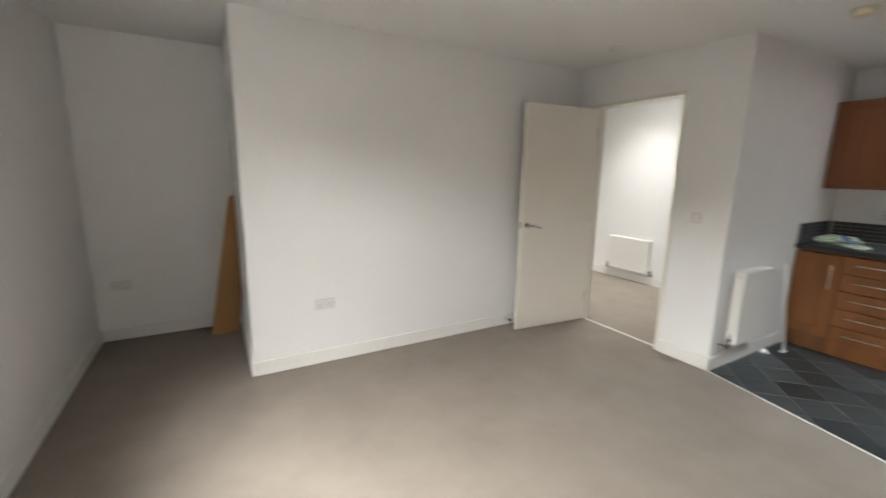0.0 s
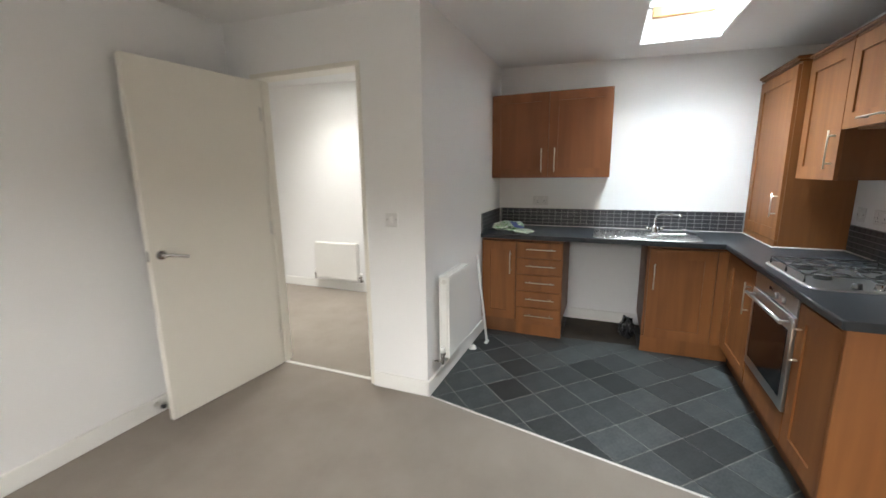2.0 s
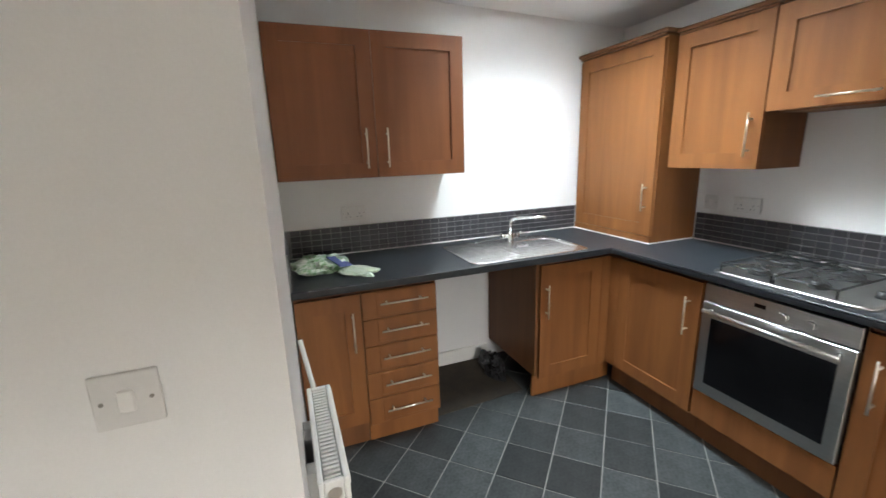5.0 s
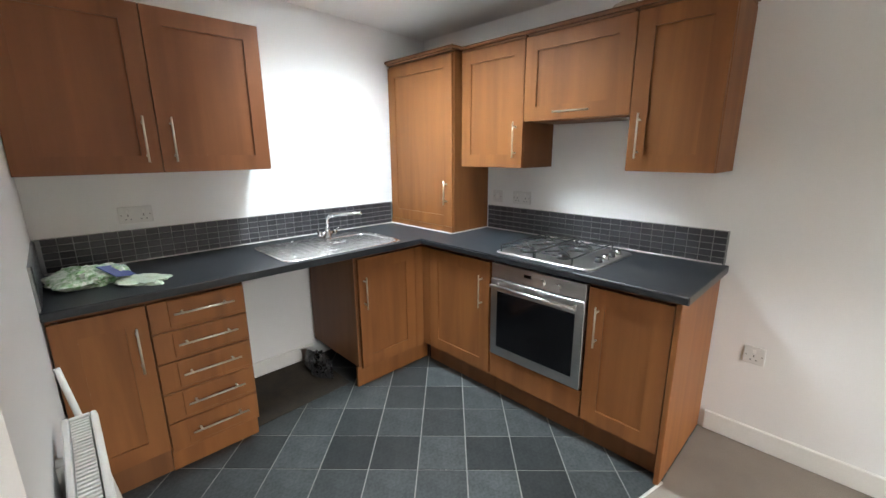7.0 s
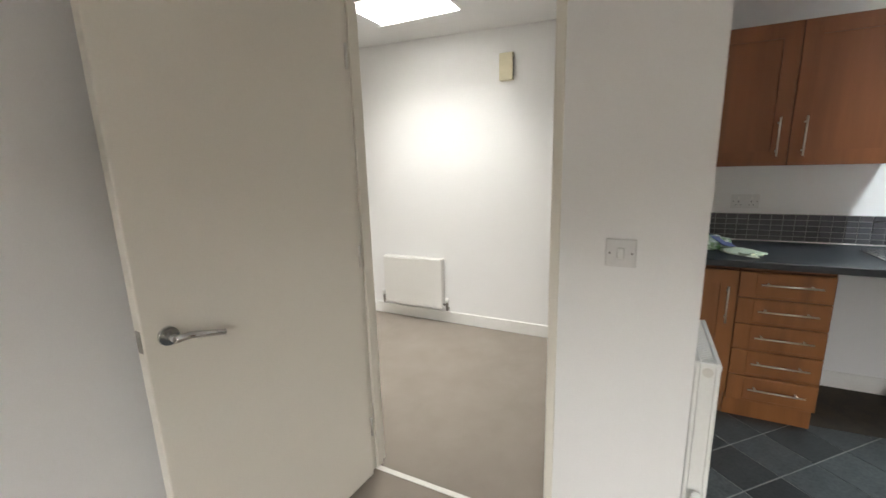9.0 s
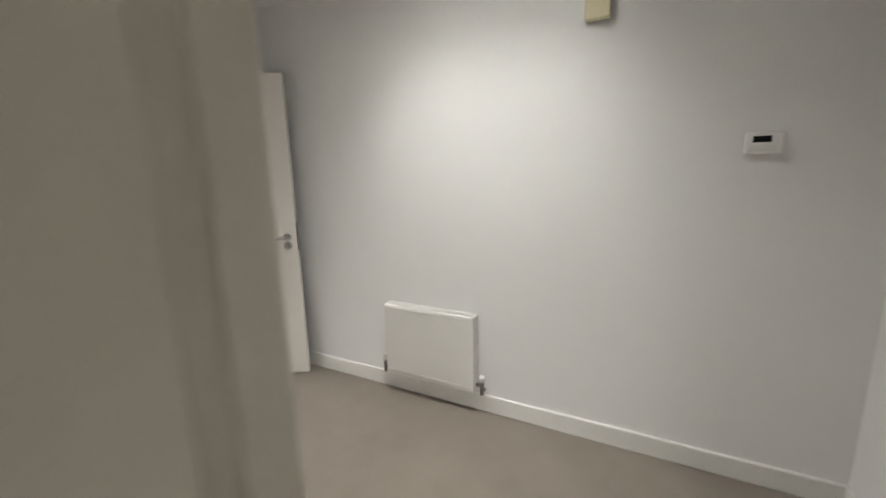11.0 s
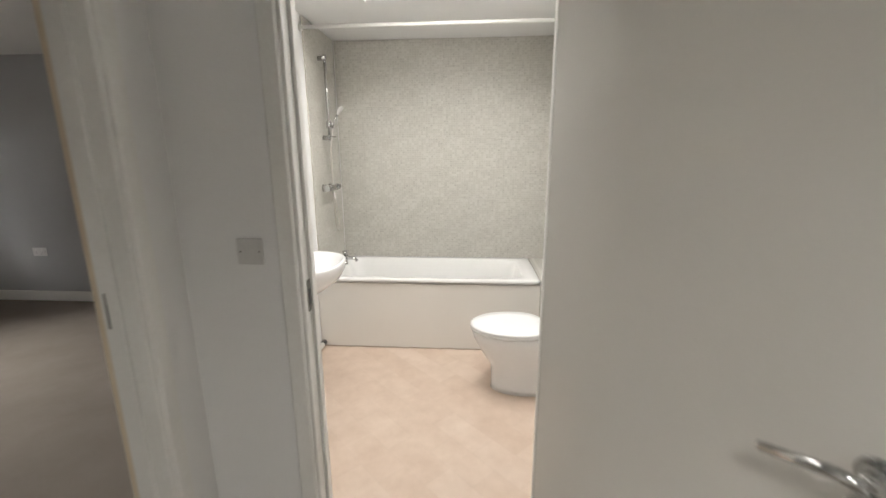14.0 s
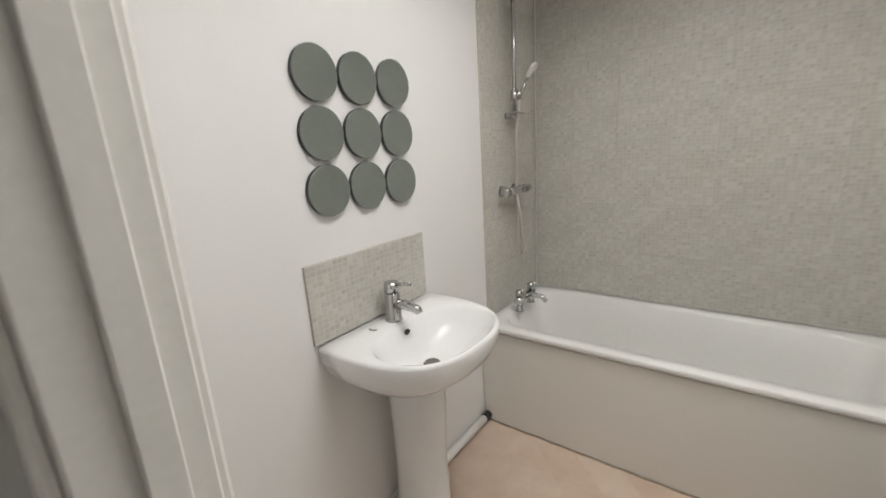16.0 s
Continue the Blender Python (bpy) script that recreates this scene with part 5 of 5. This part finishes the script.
tube(bm, [(0.005, 0, 0.132), (0.09, 0, 0.144)], [0.007, 0.0055], 10)
part("tap_lever", bm, M_CHROME, t)
bm = bmesh.new()
s = thing("soap_sliver", pose(3.02, 6.16, 0.8567), "small dried sliver of soap on the basin", "soap")
loft(bm, [ring(0, 0, 0, 0.018, 0.011, 18), ring(0, 0, 0.006, 0.014, 0.008, 18)])
part("soap", bm, M_SEAL, s)

# waste pipe boxing along the wall
bm = bmesh.new()
tube(bm, [(2.985, 6.345, 0.040), (2.985, 6.90, 0.030)], 0.021, 14)
tagged(part("waste_pipe", bm, M_PLASTIC), label="white plastic waste pipe low along the wall", category="pipe", kind="structure")

c = thing("pipe_collar", pose(2.985, 6.902, 0.030), "dark rubber collar where the waste pipe meets the bath panel", "pipe collar")
tagged(c, kind="structure")
bm = bmesh.new()
tube(bm, [(0, 0, 0), (0, 0.014, 0), (0, 0.0143, 0), (0, 0.055, 0)], [0.0235, 0.0235, 0.022, 0.022], 16)
part("collar", bm, M_DARKPL, c)

# toilet
w = thing("toilet", pose(4.787, 6.455, 0, 0, 0, 180), "white close-coupled toilet with closed seat", "toilet")


def egg(cx, z, a0, a1, b, n=44):
    """An oval, longer towards +x (a1) than towards the wall (a0)."""
    out = []
    for k in range(n):
        t = 2 * math.pi * k / n
        c, s = math.cos(t), math.sin(t)
        if c > 0:
            out.append((cx + a1 * c, b * s, z))
        else:
            out.append((cx - a0 * abs(c) ** 0.75, b * math.copysign(abs(s) ** 0.75, s), z))
    return out


bm = bmesh.new()
loft(bm, [egg(0.32, 0.0015, 0.17, 0.215, 0.115), egg(0.32, 0.03, 0.165, 0.21, 0.108), egg(0.34, 0.16, 0.18, 0.195, 0.105), egg(0.37, 0.25, 0.21, 0.225, 0.135),
          egg(0.39, 0.34, 0.23, 0.255, 0.172), egg(0.395, 0.385, 0.235, 0.262, 0.182), egg(0.395, 0.395, 0.228, 0.255, 0.176)])
box(bm, 0.012, 0.26, -0.13, 0.13, 0.345, 0.393, 0.012, 2)
part("pan", bm, M_CERAMIC, w)
bm = bmesh.new()
loft(bm, [egg(0.40, 0.397, 0.185, 0.262, 0.186), egg(0.40, 0.408, 0.19, 0.268, 0.192), egg(0.40, 0.416, 0.188, 0.264, 0.189)])
part("seat", bm, M_CERAMIC, w)
bm = bmesh.new()
loft(bm, [egg(0.40, 0.418, 0.188, 0.266, 0.190), egg(0.40, 0.428, 0.19, 0.268, 0.192), egg(0.40, 0.436, 0.18, 0.255, 0.180), egg(0.40, 0.439, 0.12, 0.18, 0.12)])
part("seat_lid", bm, M_CERAMIC, w)
bm = bmesh.new()
for y in (-0.075, 0.075):
    tube(bm, [(0.212, y - 0.02, 0.425), (0.212, y + 0.02, 0.425)], 0.011, 12)
part("hinge", bm, M_CHROME, w)


def cist(z, d, half):
    return [(x + 0.002, y, z) for x, y, _ in [(p[0], p[1], 0) for p in dshape(z, d, half, 0.0, 44, 2.5)]]


bm = bmesh.new()
loft(bm, [cist(0.395, 0.145, 0.13), cist(0.42, 0.162, 0.15), cist(0.58, 0.176, 0.164), cist(0.722, 0.181, 0.169)])
part("cistern", bm, M_CERAMIC, w)
bm = bmesh.new()
loft(bm, [cist(0.723, 0.188, 0.175), cist(0.744, 0.190, 0.177), cist(0.754, 0.182, 0.169)])
part("cistern_lid", bm, M_CERAMIC, w)
bm = bmesh.new()
tube(bm, [(0.09, 0, 0.754), (0.09, 0, 0.759)], [0.024, 0.021], 24)
part("flush_button", bm, M_CHROME, w)
bm = bmesh.new()
tube(bm, [(0.10, 0.0, 0.17), (0.02, 0.0, 0.17)], 0.05, 18)
part("soil_pipe", bm, M_PLASTIC, w)
s = thing("stop_valve", pose(4.67, 6.30, 0.0), "brass and plastic stop valve behind the toilet", "valve")
bm = bmesh.new()
tube(bm, [(0, 0, 0.002), (0, 0, 0.20), (0, 0.03, 0.36)], 0.0075, 10)
tube(bm, [(-0.03, 0, 0.16), (0.012, 0, 0.16)], 0.011, 12)
part("pipe", bm, M_VALVE, s)
bm = bmesh.new()
tube(bm, [(-0.055, 0, 0.30), (-0.03, 0, 0.30), (-0.025, 0, 0.30), (0.0, 0, 0.30)], [0.020, 0.020, 0.012, 0.012], 14)
part("knob", bm, M_DARKPL, s)
bm = bmesh.new()
tube(bm, [(0, 0.0, 0.115), (0, 0.0, 0.15)], [0.016, 0.014], 12)
part("nut", bm, mottled("tarnished_brass", (0.20, 0.09, 0.04), (0.30, 0.15, 0.06), 0.45, 30.0, 90.0, 0.1, metal=0.8), s, "tarnished brass nut")

# nine round mirrors
mir = None
for r in range(3):
    for k in range(3):
        m = pose(2.96, 6.090 + k * 0.1635, 1.332 + r * 0.168)
        if mir is None:
            mir = thing("round_mirror", m, "small round dull mirror in a three by three group", "mirror", "nine round mirrors")
            bm = bmesh.new()
            tube(bm, [(0.001, 0, 0), (0.014, 0, 0)], [0.078, 0.078], 48)
            part("edge", bm, M_DARKPL, mir)
            bm = bmesh.new()
            tube(bm, [(0.0142, 0, 0), (0.0165, 0, 0)], [0.0785, 0.0775], 48)
            part("mirror_glass", bm, M_MIRROR, mir)
        else:
            copy_thing(mir, m)


# ---- tiles, last ----
def shared(name, me, parent, loc, rz=0.0):
    ob = new(name, me)
    ob.parent = parent
    ob.location = loc
    ob.rotation_euler = (0, 0, rz)
    return ob


def tile_mesh(w, h, d, bevel, material):
    """A tile in the local x-z plane, its face at y = -d."""
    bm = bmesh.new()
    b = bevel
    back = [bm.verts.new(c) for c in ((0, 0, 0), (w, 0, 0), (w, 0, h), (0, 0, h))]
    mid = [bm.verts.new(c) for c in ((0, -d + b, 0), (w, -d + b, 0), (w, -d + b, h), (0, -d + b, h))]
    top = [bm.verts.new(c) for c in ((b, -d, b), (w - b, -d, b), (w - b, -d, h - b), (b, -d, h - b))]
    for p, q in ((back, mid), (mid, top)):
        for i in range(4):
            j = (i + 1) % 4
            bm.faces.new((p[i], p[j], q[j], q[i]))
    bm.faces.new(top)
    bmesh.ops.recalc_face_normals(bm, faces=bm.faces)
    me = bpy.data.meshes.new("tile")
    bm.to_mesh(me)
    bm.free()
    me.materials.append(material)
    return me


# charcoal splashback, five courses
SW, SH, GAP, ROWS = 0.0575, 0.0335, 0.0038, 5
sp_mesh = tile_mesh(SW - GAP, SH - GAP, 0.007, 0.0012, M_SPLASH)


def splashback(m, length, label):
    s = thing("splashback", m, label, "splashback", "kitchen splashbacks")
    tagged(s, kind="structure")
    boxpart("grout", (0, length, -0.0085, -0.0005, 0.0005, ROWS * SH + 0.002), M_SGROUT, s)
    n = int(length / SW)
    for r in range(ROWS):
        for k in range(n):
            shared("tile", sp_mesh, s, (k * SW + (length - n * SW) / 2, -0.0065, r * SH + 0.003))
    return s


splashback(pose(4.79, 1.557, TOP, 0, 0, -90), 2.05, "charcoal mosaic tile splashback behind the sink")
splashback(pose(4.09, -0.86, TOP, 0, 0, 180), 1.50, "charcoal mosaic tile splashback behind the hob")
splashback(pose(4.15, 1.568, TOP, 0, 0, 0), 0.62, "charcoal mosaic tile return on the radiator wall")

# bathroom wall tiles over the bath
def bath_tiles(m, length, z0, z1, label, width=0.40):
    s = thing("wall_tiles", m, label, "wall tiles", "bathroom wall tiles")
    tagged(s, kind="structure")
    boxpart("grout", (0, length, -0.0075, -0.0005, z0, z1), M_TGROUT, s)
    n = max(1, round(length / width))
    w = length / n
    rows = max(1, round((z1 - z0) / 0.25))
    h = (z1 - z0) / rows
    me = tile_mesh(w - 0.0012, h - 0.0012, 0.009, 0.0004, M_MOSAIC)
    for r in range(rows):
        for k in range(n):
            shared("tile", me, s, (k * w + 0.0006, -0.001, z0 + r * h + 0.0006))
    return s


bath_tiles(pose(2.975, 7.64, 0), 1.80, 0.559, 2.368, "grey mosaic-effect tiles on the wall behind the bath")
bath_tiles(pose(2.96, 7.012, 0, 0, 0, 90), 0.613, 0.559, 2.368, "grey mosaic-effect tiles behind the shower rail", 0.45)
bath_tiles(pose(4.79, 7.63, 0, 0, 0, -90), 0.625, 0.560, 2.368, "grey mosaic-effect tiles on the end wall of the bath", 0.6)
bath_tiles(pose(2.96, 5.965, 0, 0, 0, 90), 0.552, 0.866, 1.120, "mosaic-effect tile splashback above the basin", 0.56)

# slate-effect floor tiles, laid at forty-five degrees and cut to the kitchen's outline
REGION = [(2.995, 1.566), (2.595, -0.30), (2.595, -0.855), (4.788, -0.855), (4.788, 1.566)]
STEP, U0, V0 = 0.2315, 2.963, 2.105


def clip(poly, region):
    out = poly
    n = len(region)
    for i in range(n):
        ax, ay = region[i]
        bx, by = region[(i + 1) % n]
        inside = lambda p: (bx - ax) * (p[1] - ay) - (by - ay) * (p[0] - ax) >= -1e-9
        src, out = out, []
        for j in range(len(src)):
            p, q = src[j - 1], src[j]
            ip, iq = inside(p), inside(q)
            if ip != iq:
                dx, dy = q[0] - p[0], q[1] - p[1]
                den = (bx - ax) * dy - (by - ay) * dx
                t = ((by - ay) * (p[0] - ax) - (bx - ax) * (p[1] - ay)) / den
                out.append((p[0] + t * dx, p[1] + t * dy))
            if iq:
                out.append(q)
        if len(out) < 3:
            return []
    return out


R2 = math.sqrt(0.5)
g = 0.0028
rnd = random.Random(4)
for i in range(-12, 13):
    for j in range(-12, 13):
        u, v = U0 + i * STEP, V0 + j * STEP
        quad = []
        for du, dv in ((g, g), (STEP - g, g), (STEP - g, STEP - g), (g, STEP - g)):
            uu, vv = u + du, v + dv
            quad.append(((uu + vv) * R2, (uu - vv) * R2))
        quad = clip(quad[::-1], REGION)
        if len(quad) < 3:
            continue
        cx = sum(p[0] for p in quad) / len(quad)
        cy = sum(p[1] for p in quad) / len(quad)
        area = abs(sum(quad[k - 1][0] * quad[k][1] - quad[k][0] * quad[k - 1][1] for k in range(len(quad)))) / 2
        if area < 0.0008:
            continue
        bm = bmesh.new()
        zt = 0.0015 + rnd.uniform(-0.0004, 0.0004)
        lo = [(x - cx, y - cy, -0.004) for x, y in quad]
        md = [(x - cx, y - cy, zt - 0.001) for x, y in quad]
        hi = [((x - cx) * 0.988, (y - cy) * 0.988, zt) for x, y in quad]
        loft(bm, [lo, md, hi], smooth=False)
        ob = part("tile", bm, M_SLATE, floor_kitchen)
        ob.location = (cx, cy, 0)
